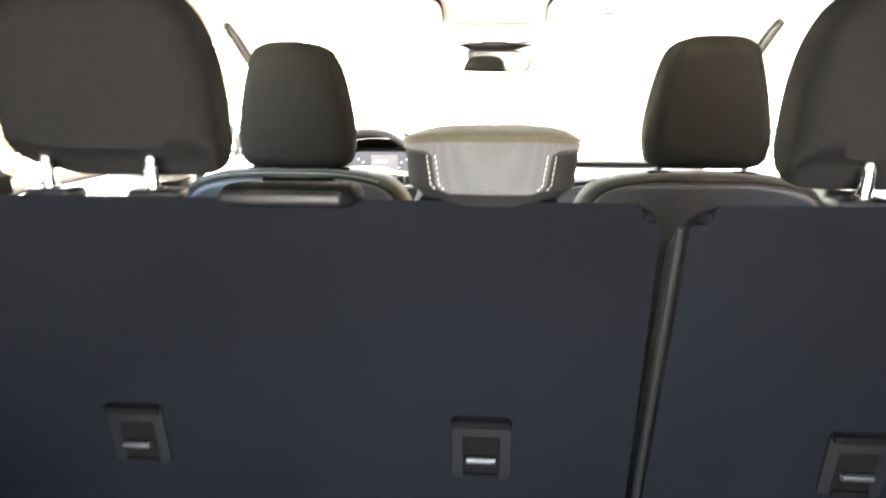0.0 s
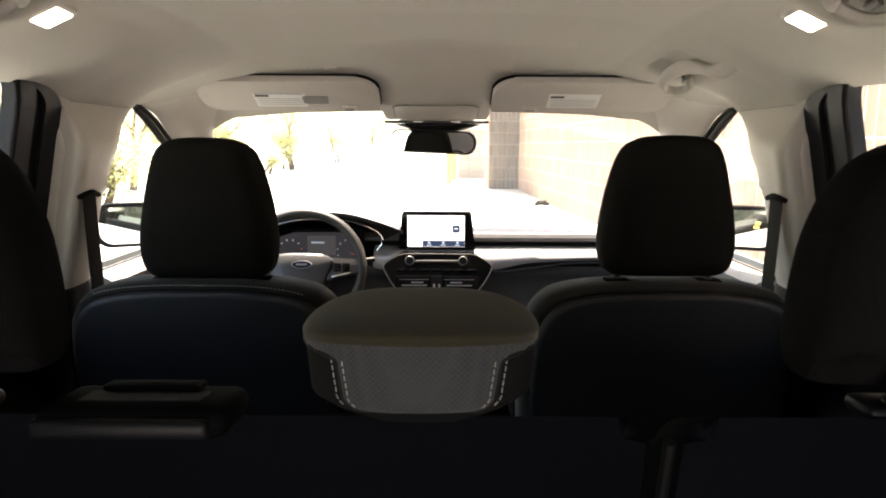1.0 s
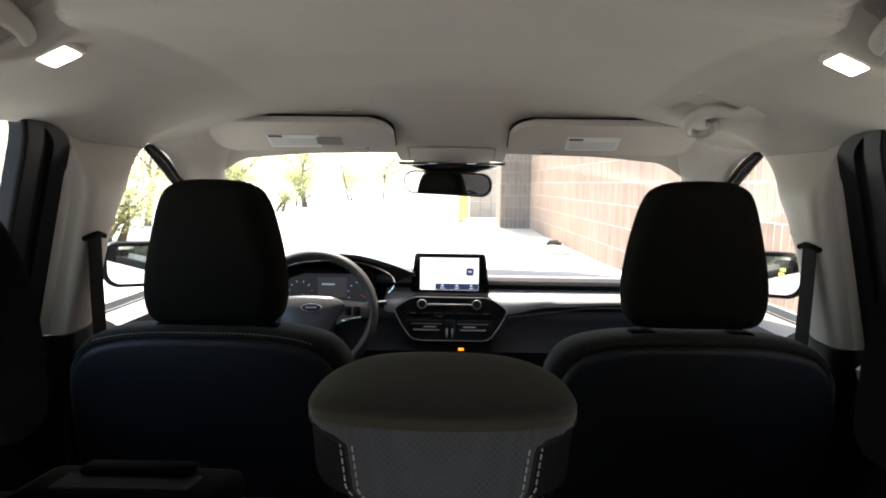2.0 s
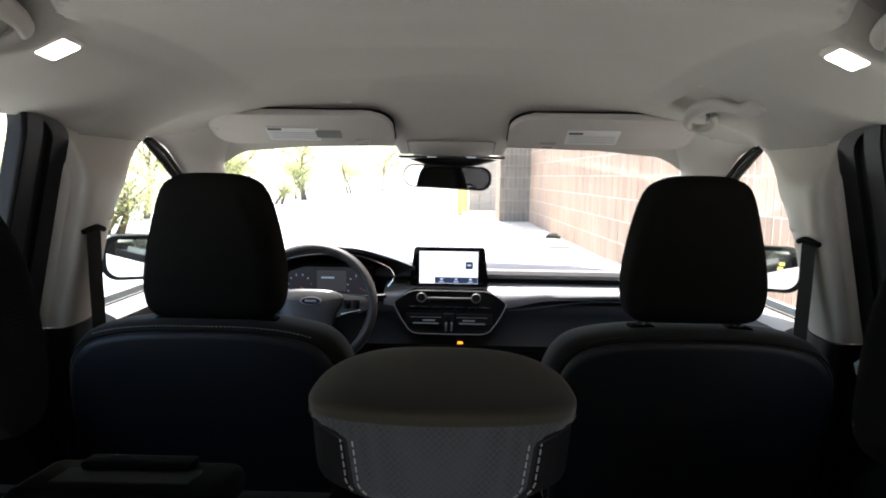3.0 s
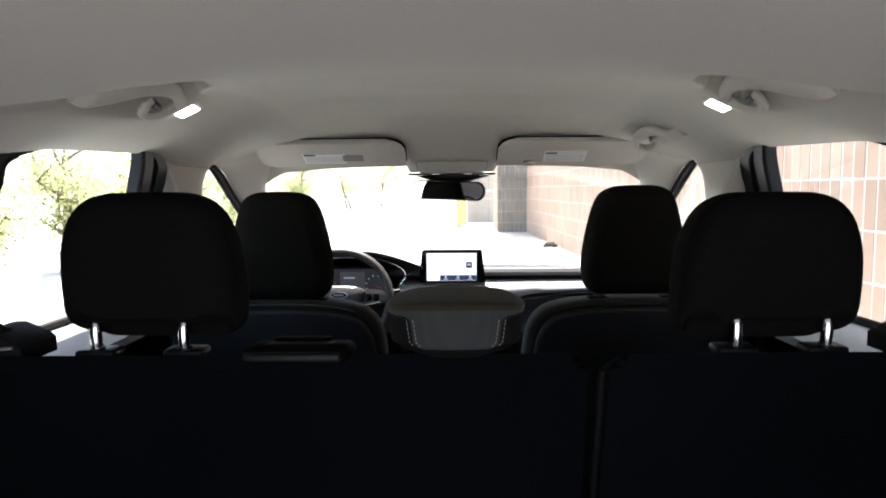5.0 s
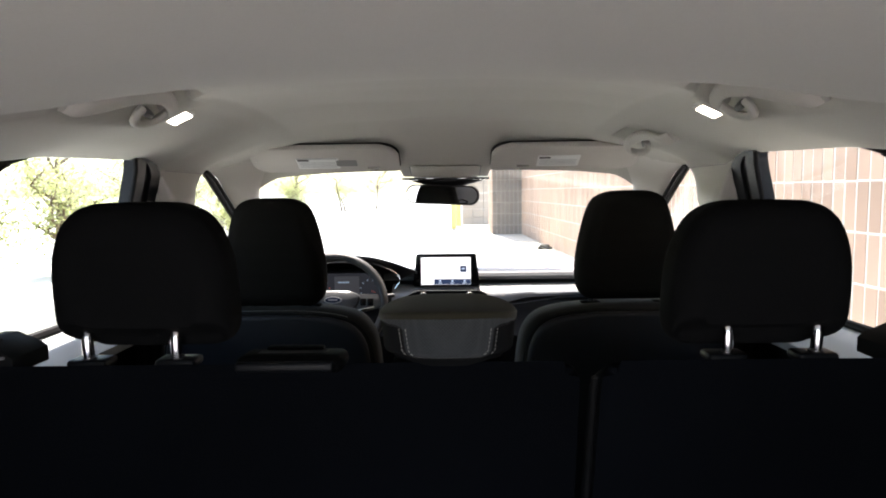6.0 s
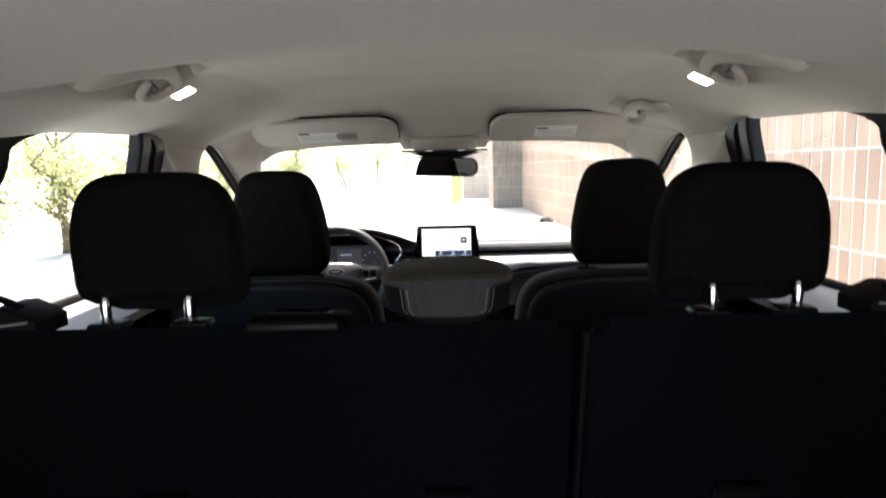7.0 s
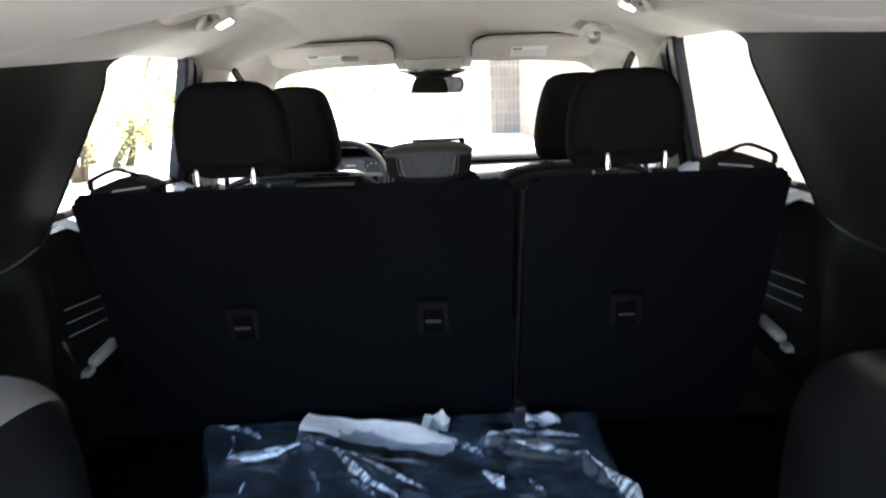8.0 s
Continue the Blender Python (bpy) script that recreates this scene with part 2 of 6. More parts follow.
leaf_mix = ln.new("ShaderNodeMixShader")
leaf_mix.inputs[0].default_value = 0.5
leaf_gain = ln.new("ShaderNodeVectorMath")
leaf_gain.operation = "MULTIPLY"
leaf_gain.inputs[1].default_value = (4.0, 4.0, 3.2)
ll.new(leaf_in, leaf_gain.inputs[0])
ll.new(leaf_gain.outputs[0], leaf_tr.inputs[0])
ll.new(ln["Principled BSDF"].outputs[0], leaf_mix.inputs[1])
ll.new(leaf_tr.outputs[0], leaf_mix.inputs[2])
ll.new(leaf_mix.outputs[0], ln["Material Output"].inputs[0])


# ---- building helpers ----
ORIGIN = {}


def finish(bm, name, material, smooth=40.0):
    bmesh.ops.recalc_face_normals(bm, faces=bm.faces)
    me = bpy.data.meshes.new(name)
    bm.to_mesh(me)
    bm.free()
    me.materials.append(material)
    if smooth:
        for p in me.polygons:
            p.use_smooth = True
        me.set_sharp_from_angle(angle=radians(smooth))
    return me


def thing(name, at, label, category, group="", kind=""):
    ob = new(name)
    ob.empty_display_size = 0.05
    ob.location = at
    ORIGIN[ob] = Vector(at)
    return tagged(ob, label, category, group, kind)


def part(name, bm, material, parent, label="", smooth=40.0):
    """Links a bmesh, built in world places, as one mesh under a thing or a part."""
    o = ORIGIN[parent]
    bmesh.ops.translate(bm, verts=bm.verts, vec=-o)
    ob = new(name, finish(bm, name, material, smooth))
    ob.parent = parent
    ORIGIN[ob] = o
    return tagged(ob, label)


def solo(name, bm, material, label, category, kind="", group="", at=(0, 0, 0), smooth=40.0):
    bmesh.ops.translate(bm, verts=bm.verts, vec=-Vector(at))
    ob = new(name, finish(bm, name, material, smooth))
    ob.location = at
    ORIGIN[ob] = Vector(at)
    return tagged(ob, label, category, group, kind)


def box(c, s, r=0.004, seg=2, turn=None, bm=None):
    """A block with rounded edges: centre, sizes, edge radius."""
    out = bm or bmesh.new()
    b = bmesh.new()
    bmesh.ops.create_cube(b, size=1.0)
    bmesh.ops.scale(b, verts=b.verts, vec=s)
    if r:
        bmesh.ops.bevel(b, geom=list(b.edges), offset=min(r, min(s) * 0.49), segments=seg, profile=0.5, affect="EDGES")
    m = Matrix.Translation(c) @ (turn.to_4x4() if turn else Matrix())
    bmesh.ops.transform(b, matrix=m, verts=b.verts)
    join(out, b)
    return out


def join(out, b):
    b.verts.index_update()
    vs = [out.verts.new(v.co) for v in b.verts]
    for f in b.faces:
        out.faces.new([vs[v.index] for v in f.verts])
    b.free()
    return out


def turn(rx=0, ry=0, rz=0):
    return Euler((radians(rx), radians(ry), radians(rz))).to_matrix()


def loft(rings, closed=True, caps=True, bm=None):
    """Skins a row of rings that have the same number of points."""
    bm = bm or bmesh.new()
    rows = [[bm.verts.new(p) for p in ring] for ring in rings]
    n = len(rows[0])
    for a, b in zip(rows, rows[1:]):
        for i in range(n if closed else n - 1):
            j = (i + 1) % n
            bm.faces.new((a[i], a[j], b[j], b[i]))
    if caps and closed:
        bm.faces.new(list(reversed(rows[0])))
        bm.faces.new(rows[-1])
    return bm


def oval(c, w, d, power=2.0, n=28, u=(1, 0, 0), v=(0, 1, 0)):
    """A ring between an ellipse and a box, half sizes w along u and d along v."""
    c, u, v = Vector(c), Vector(u), Vector(v)
    out = []
    for i in range(n):
        a = 2 * math.pi * i / n
        x, y = math.cos(a), math.sin(a)
        out.append(c + u * (w * math.copysign(abs(x) ** (2 / power), x)) + v * (d * math.copysign(abs(y) ** (2 / power), y)))
    return out


def tube(pts, r, n=10, closed=False, r2=None, bm=None, up=(0, 0, 1)):
    """A rod of round or oval section (r, r2) along points."""
    pts = [Vector(p) for p in pts]
    rings = []
    k = len(pts)
    for i, p in enumerate(pts):
        a = pts[(i - 1) % k] if closed or i else pts[0]
        b = pts[(i + 1) % k] if closed or i < k - 1 else pts[-1]
        t = (b - a).normalized()
        s = t.cross(Vector(up))
        s = s.normalized() if s.length > 1e-4 else Vector((1, 0, 0))
        w = s.cross(t).normalized()
        rings.append(oval(p, r, r2 or r, 2.0, n, s, w))
    if closed:
        rings.append(rings[0])
        bm2 = loft(rings, True, False)
        bmesh.ops.remove_doubles(bm2, verts=bm2.verts, dist=1e-6)
        return join(bm, bm2) if bm else bm2
    return loft(rings, True, True, bm)


def smooth_line(pts, n=8):
    """Points on a smooth curve through the given ones."""
    P = [Vector(p) for p in pts]
    out = []
    for i in range(len(P) - 1):
        a, b, c, d = P[max(i - 1, 0)], P[i], P[i + 1], P[min(i + 2, len(P) - 1)]
        for j in range(n):
            t = j / n
            out.append(0.5 * ((2 * b) + (c - a) * t + (2 * a - 5 * b + 4 * c - d) * t * t + (3 * b - a - 3 * c + d) * t ** 3))
    return out + [P[-1]]


def sheet(fn, us, vs, off):
    """A curved panel fn(u, v) with a second skin moved by off (a vector, or a function of u, v)."""
    bm = bmesh.new()
    g = lambda u, v: Vector(off(u, v)) if callable(off) else Vector(off)
    A = [[bm.verts.new(fn(u, v)) for v in vs] for u in us]
    B = [[bm.verts.new(Vector(fn(u, v)) + g(u, v)) for v in vs] for u in us]
    nu, nv = len(us), len(vs)
    for i in range(nu - 1):
        for j in range(nv - 1):
            bm.faces.new((A[i][j], A[i + 1][j], A[i + 1][j + 1], A[i][j + 1]))
            bm.faces.new((B[i][j], B[i][j + 1], B[i + 1][j + 1], B[i + 1][j]))
    for i in range(nu - 1):
        bm.faces.new((A[i][0], B[i][0], B[i + 1][0], A[i + 1][0]))
        bm.faces.new((A[i][-1], A[i + 1][-1], B[i + 1][-1], B[i][-1]))
    for j in range(nv - 1):
        bm.faces.new((A[0][j], A[0][j + 1], B[0][j + 1], B[0][j]))
        bm.faces.new((A[-1][j], B[-1][j], B[-1][j + 1], A[-1][j + 1]))
    return bm


def plate(outline, at, u, v, depth, r=0.0, seg=2):
    """A flat plate: outline of (a, b) along u and v, thickened by the vector depth, edges rounded by r."""
    bm = bmesh.new()
    u, v, at, depth = Vector(u), Vector(v), Vector(at), Vector(depth)
    a = [bm.verts.new(at + u * x + v * y) for x, y in outline]
    b = [bm.verts.new(at + u * x + v * y + depth) for x, y in outline]
    fa = bm.faces.new(a)
    fb = bm.faces.new(list(reversed(b)))
    k = len(a)
    for i in range(k):
        j = (i + 1) % k
        bm.faces.new((a[i], b[i], b[j], a[j]))
    if r:
        bmesh.ops.bevel(bm, geom=list({*fa.edges, *fb.edges}), offset=r, segments=seg, profile=0.5, affect="EDGES")
    return bm


def rounded(w, h, r, n=5):
    """A rounded rectangle outline, full sizes, about 0, 0."""
    out = []
    for cx, cy, a0 in ((w / 2 - r, h / 2 - r, 0), (-w / 2 + r, h / 2 - r, 90), (-w / 2 + r, -h / 2 + r, 180), (w / 2 - r, -h / 2 + r, 270)):
        for i in range(n):
            a = radians(a0 + 90 * i / (n - 1))
            out.append((cx + r * math.cos(a), cy + r * math.sin(a)))
    return out


def lerp(table, x):
    """Straight lines between (x, y) pairs."""
    return float(np.interp(x, [p[0] for p in table], [p[1] for p in table]))


def span(a, b, n):
    return [a + (b - a) * i / (n - 1) for i in range(n)]


def stitches(line, step, length, r, bm=None, up=(0, 0, 1)):
    """A row of short threads along a line."""
    bm = bm or bmesh.new()
    pts = [Vector(p) for p in line]
    acc, want = 0.0, 0.0
    for a, b in zip(pts, pts[1:]):
        d = (b - a).length
        if d < 1e-9:
            continue
        while want <= acc + d:
            p = a + (b - a) * ((want - acc) / d)
            q = p + (b - a).normalized() * length
            tube([p, q], r, 5, bm=bm, up=up)
            want += step
        acc += d
    return bm


# ---- the car's shell ----
def side_x(z):
    """Half width inside the doors and windows at a height."""
    return 0.79 - 0.215 * max(0.0, z - 1.08)


EDGE_X = [(-0.1, 0.615), (0.0, 0.62), (0.78, 0.66), (1.44, 0.70), (1.8, 0.705), (2.27, 0.705), (2.40, 0.700), (2.52, 0.665)]
EDGE_Z = [(-0.1, 1.35), (0.0, 1.36), (0.78, 1.404), (1.3, 1.447), (1.44, 1.462), (1.8, 1.474), (1.86, 1.468), (1.92, 1.453), (2.15, 1.453), (2.20, 1.464), (2.30, 1.448), (2.40, 1.428), (2.52, 1.402)]
CROWN = [(-0.1, 1.43), (0.0, 1.458), (0.6, 1.486), (0.87, 1.509), (1.07, 1.535), (1.24, 1.560), (1.5, 1.597), (1.7, 1.612), (1.9, 1.615), (2.15, 1.595), (2.33, 1.562), (2.40, 1.532), (2.46, 1.495), (2.50, 1.474), (2.52, 1.466)]
ARCH = [(0, 1), (0.3, 0.985), (0.45, 0.955), (0.62, 0.81), (0.69, 0.665), (0.725, 0.565), (0.8, 0.37), (0.9, 0.15), (1, 0)]
ARCH_PILLAR = [(0, 1), (0.3, 0.985), (0.45, 0.955), (0.62, 0.82), (0.69, 0.69), (0.725, 0.615), (0.8, 0.47), (0.88, 0.32), (0.94, 0.20), (0.975, 0.11), (1, 0)]
CREASE_X = [(0.0, 0.60), (0.6, 0.645), (0.87, 0.62), (1.07, 0.54), (1.24, 0.50), (1.5, 0.46)]     # where the lining folds down to the windows
CREASE_Z = [(0.0, 1.385), (0.6, 1.408), (0.87, 1.43), (1.07, 1.485), (1.24, 1.524), (1.5, 1.562)]
FLAT = [(0, 1), (0.25, 0.985), (0.6, 0.90), (0.8, 0.76), (0.87, 0.66), (0.92, 0.42), (0.96, 0.14), (1, 0)]


def ease(a, b, x):
    """A smooth step from 0 at a to 1 at b."""
    k = min(1.0, max(0.0, (x - a) / (b - a)))      # a may be the larger
    return k * k * (3 - 2 * k)


def ceiling_z(x, y):
    xe, ze, zc = lerp(EDGE_X, y), lerp(EDGE_Z, y), lerp(CROWN, y)
    ax = abs(x)
    u, k, b = min(1.0, ax / xe), ease(2.15, 2.42, y), ease(1.84, 1.95, y)
    j = min(1.0, max(0.0, (1.56 - y) / 0.12))
    arch = ze + (zc - ze) * ((lerp(ARCH, u) * (1 - b) + lerp(ARCH_PILLAR, u) * b) * (1 - k) + lerp(FLAT, u) * k)
    if j:
        fx, fz = lerp(CREASE_X, y), lerp(CREASE_Z, y)
        fold = zc - (zc - fz) * (ax / fx) ** 2.0 if ax <= fx else fz + (ze - fz) * min(1.0, (ax - fx) / (xe - fx)) ** 0.6
        arch = arch * (1 - j) + fold * j
    # pockets behind the grab handles
    if 1.17 < y < 1.51:
        inner = 0.380 + 0.074 * ease(1.33, 1.49, y) + 0.030 * ease(1.25, 1.17, y)
        arch += 0.042 * ease(1.16, 1.20, y) * ease(1.50, 1.478, y) * ease(inner, inner + 0.014, ax) * ease(0.530, 0.505, ax)
    if x > 0 and 1.93 < y < 2.20:
        arch += 0.030 * ease(1.975, 1.995, y) * ease(2.20, 2.16, y) * ease(0.484, 0.496, ax) * ease(0.585, 0.555, ax)
    return arch


def ceiling_at(u, y):
    xe, fx = lerp(EDGE_X, y), lerp(CREASE_X, y)
    a = min(1.0, abs(u))
    x = fx * a / 0.7 if a < 0.7 else fx + (xe - fx) * (a - 0.7) / 0.3
    z = ceiling_z(math.copysign(x, u), y)
    lip = (abs(u) - 1) / 0.12
    if lip > 0:      # the edge over the side windows rolls outward and up
        k = 1 - 0.9 * ease(1.84, 1.90, y)
        x += k * 0.022 * lip
        z += k * (-0.010 * lip + 0.020 * lip * lip)
    return Vector((math.copysign(x, u), y, z))


US = [-1.12, -1.09, -1.06, -1.03] + span(-1.0, -0.84, 9) + span(-0.83, -0.55, 29) + [-0.5, -0.45, -0.3, -0.15]
US = US + [0] + [-u for u in reversed(US)]
solo("ceiling", sheet(ceiling_at, US, span(-0.1, 1.1, 14) + span(1.13, 1.60, 32) + span(1.63, 1.81, 6) + span(1.83, 2.52, 42), (0, 0, 0.045)), M_HEAD, "pale grey-beige knitted headliner of the car roof", "ceiling", "structure", smooth=60)

# outer roof skin, which shades the cabin
solo("roof_panel", sheet(lambda u, y: Vector((u * (lerp(EDGE_X, y) + 0.06), y, lerp(EDGE_Z, y) + 0.052 + (max(lerp(CROWN, y), 1.56 if y < 2.3 else 0) - lerp(EDGE_Z, y) + 0.02) * (1 - abs(u) ** 2.6))), span(-1, 1, 17), span(-0.1, 2.50, 12), (0, 0, 0.01)), M_PAINT,
     "white painted roof panel of the car", "roof", "structure")

# floors
solo("floor", sheet(lambda x, y: Vector((x, y, 0.36 + 0.02 * math.cos(5 * x))), span(-0.82, 0.82, 9), span(1.25, 3.35, 9), (0, 0, -0.05)), M_CARPET, "dark carpeted cabin floor of the car", "floor", "structure")
FLOOR_Z = 0.615
solo("cargo_floor", box((0, 0.535, FLOOR_Z - 0.03), (1.56, 1.28, 0.06), 0.008), M_CARPET, "dark felt-covered flat load floor of the car", "floor", "structure")
solo("wall_front", box((0, 3.38, 0.70), (1.64, 0.05, 0.48), 0.01), M_PLASTIC, "dark bulkhead under the windscreen", "wall", "structure")
solo("door_sill", box((0, -0.12, 0.58), (1.3, 0.08, 0.1), 0.02), M_PLASTIC, "black plastic loading sill of the tailgate opening", "sill", "structure")


# B-pillars, A-pillars and dark quarter panels, one of each a side
GLASS_REAR = [(1.05, 1.07), (1.16, 1.165), (1.277, 1.245), (1.385, 1.316), (1.43, 1.324), (1.447, 1.352), (1.462, 1.43)]     # height, rear edge of the rear window
FRONT_EDGE = [(0.4, 2.02), (1.0, 2.03), (1.12, 2.036), (1.26, 2.046), (1.32, 2.068), (1.395, 2.115), (1.445, 2.166), (1.466, 2.20), (1.48, 2.23)]   # height, rear edge of the front window


def top_curve(z):
    """How far the upper front corner of the rear window opening rounds back."""
    k = min(1.0, max(0.0, (z - 1.432) / 0.044))
    return 0.09 * (1 - math.sqrt(1 - k * k))


RETURN = smooth_line([(0, 0, 0), (0.030, -0.006, 0), (0.054, -0.007, 0), (0.063, 0.010, 0), (0.062, 0.040, 0)], 6)      # inward, forward


def b_pillar(s):
    def fn(u, z):
        """A step that faces the rear window, then the broad inner face."""
        y0, y1 = 1.890 - top_curve(z), lerp(FRONT_EDGE, z)
        fade = 1.0 if z < 1.37 else max(-0.2, 1 - (z - 1.37) / 0.085)
        if u <= 0.5:
            p = RETURN[min(len(RETURN) - 1, int(round(u / 0.5 * (len(RETURN) - 1))))]
            bulge, y = p.x, y0 + p.y * (1 if p.y > 0 else max(0.0, fade))
        else:
            q = (u - 0.5) / 0.5
            bulge, y = 0.062 * (1 - q * q) ** 0.5, y0 + 0.040 + (y1 - y0 - 0.040) * q
        return Vector((s * (side_x(z) - 0.004 - bulge * fade), y, z))
    us = [0.5 * i / (len(RETURN) - 1) for i in range(len(RETURN))] + [0.55, 0.6, 0.66, 0.72, 0.78, 0.84, 0.89, 0.93, 0.96, 0.98, 1]
    bm = sheet(fn, us, span(1.085, 1.41, 14) + span(1.42, 1.476, 13) + [1.49], (s * 0.03, 0, 0))
    name = "wall_left" if s < 0 else "wall_right"
    wall = solo(name, bm, M_TRIM, "pale beige moulded centre pillar trim between the car doors", "pillar trim", "structure")
    part("lower_trim", sheet(lambda u, z: fn(u, z) - Vector((s * 0.003, 0, 0)), us, span(0.4, 1.083, 16), (s * 0.03, 0, 0)), M_PLASTIC, wall, "black lower pillar trim")
    # joint between pillar trim and roof lining
    line = [fn(u, 1.4515) + Vector((-s * 0.0015, 0, 0)) for u in span(0.50, 0.98, 10)]
    part("trim_joint", tube(line, 0.0008, 6), M_FLAP, wall)
    line = [fn(u, 1.175) + Vector((-s * 0.0005, 0, 0)) for u in span(0.5, 0.85, 8)]
    part("trim_ridge", tube(line, 0.0014, 6), M_TRIM, wall)
    return wall


def a_pillar(s):
    front = smooth_line([(0.585, 2.430, 1.474), (0.628, 2.492, 1.425), (0.668, 2.60, 1.370), (0.73, 2.90, 1.215), (0.80, 3.28, 1.04)], 8)
    rear = smooth_line([(0.7045, 2.215, 1.4625), (0.710, 2.30, 1.4405), (0.716, 2.388, 1.398), (0.740, 2.68, 1.255), (0.79, 3.02, 1.09)], 8)
    def fn(u, i):
        a, b = front[int(i)], rear[int(i)]
        p = a.lerp(b, u)
        grow = ease(0, 17, i)
        p.x -= 0.03 * grow * math.sin(math.pi * u) ** 0.7
        if grow < 1:      # the top runs out into the roof lining
            p.z = p.z * grow + (min(p.z + 0.03, ceiling_z(p.x, min(p.y, 2.52))) - 0.0004) * (1 - grow)
        return Vector((s * p.x, p.y, p.z))
    bm = sheet(fn, span(0, 1, 13), range(len(front)), (s * 0.03, 0.012, 0.012))
    wall = solo("trim", bm, M_TRIM, "pale beige windscreen pillar trim inside the car", "pillar trim", "structure")
    for name, m, r, dx, dd, label in (("door_seal", M_RUBBER, 0.0060, 0.003, 0.006, "black rubber door seal"), ("frame_strip", M_BANDGREY, 0.0042, 0.009, 0.0135, "grey door frame strip"), ("window_frame", M_RUBBER, 0.0060, 0.013, 0.0215, "dark grey window frame")):
        line = [Vector((s * (p.x + dx), p.y - 0.6 * dd * (0.3 + 0.7 * min(1.0, k / 8)), p.z - dd * (0.3 + 0.7 * min(1.0, k / 8)))) for k, p in enumerate(rear)]
        part(name, tube(line, r, 8), m, wall, label)
    return wall


def quarter_x(y, z):
    x = min(side_x(z) - 0.03, 0.745)
    hump = 0.12 * math.exp(-((y - 0.42) / 0.36) ** 4) * (1 / (1 + math.exp((z - 0.95) / 0.018)))
    shelf = 0.035 / (1 + math.exp((z - 1.06) / 0.012))
    taper = 0.045 * max(0.0, (0.9 - y)) / 0.9
    front = lerp([(0.55, 1.14), (0.95, 1.12), (1.05, 1.12), *GLASS_REAR[1:]], z)
    k = min(1.0, max(0.0, (front - y) / 0.22))
    k = k * k * (3 - 2 * k)
    return (x - hump - shelf - taper) * k + (side_x(z) - 0.006) * (1 - k)


def quarter_panel(s):
    def top(y):
        return lerp(EDGE_Z, y) + 0.004
    def fn(u, v):
        z = 0.60 + v * 0.86
        y1 = lerp([(0.55, 1.14), (0.95, 1.12), (1.05, 1.12), *GLASS_REAR[1:]], z) - 0.004
        y = -0.1 + u * (y1 + 0.1)
        z = min(z, top(y) - 0.002)
        return Vector((s * quarter_x(y, z), y, z))
    bm = sheet(fn, span(0, 1, 30), span(0, 1, 40), (s * 0.05, 0, 0))
    name = "trim"
    w = solo(name, bm, M_SIDE, "black moulded plastic side panel of the load space", "side panel", "structure")
    # grooves pressed into the panel
    for z0 in (1.07,):
        line = [Vector((s * (quarter_x(y, z0) - 0.001), y, z0 + 0.02 * (y - 0.6))) for y in span(0.1, 1.08, 14)]
        part("moulding", tube(line, 0.003, 6), M_PLASTIC, w)
    rings = []
    for k in span(-1, 1, 25):
        r = (1 - abs(k) ** 3) ** 0.5
        rings.append([Vector((s * (0.70 - 0.18 * r * math.cos(a) ** 0.45), 0.50 + 0.37 * k, FLOOR_Z - 0.01 + 0.388 * r ** 0.7 * math.sin(a) ** 0.45)) for a in [radians(d) for d in span(0, 89.9, 14)]])
    arch = part("wheel_arch", loft(rings, False, False), M_ARCH, w, "dark grey wheel arch cover")
    # left only: added pale shell paints the light caught by the arch top
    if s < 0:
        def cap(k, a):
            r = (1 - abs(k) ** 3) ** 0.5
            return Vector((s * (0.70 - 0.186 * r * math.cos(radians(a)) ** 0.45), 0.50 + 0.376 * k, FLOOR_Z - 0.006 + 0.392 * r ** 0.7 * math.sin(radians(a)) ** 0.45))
        part("arch_highlight", sheet(cap, span(0.1, 0.985, 16), span(50, 89, 9), (0, 0, -0.004)), M_ARCHLIT, arch, "top of the arch cover, paled for the light on it")
    return w


def outer_quarter(s):
    return solo("outer_panel", sheet(lambda y, z: Vector((s * (0.885 + 0.02 * math.sin((z - 0.3) * 3.2) - 0.16 * max(0.0, z - 1.09) - 0.03 * max(0.0, 0.4 - y)), y, z)), span(-0.12, 0.99, 8), span(0.32, 1.42, 12), (s * 0.01, 0, 0)), M_PAINT,
                "white painted outer side of the car behind the rear door", "car body", "structure")


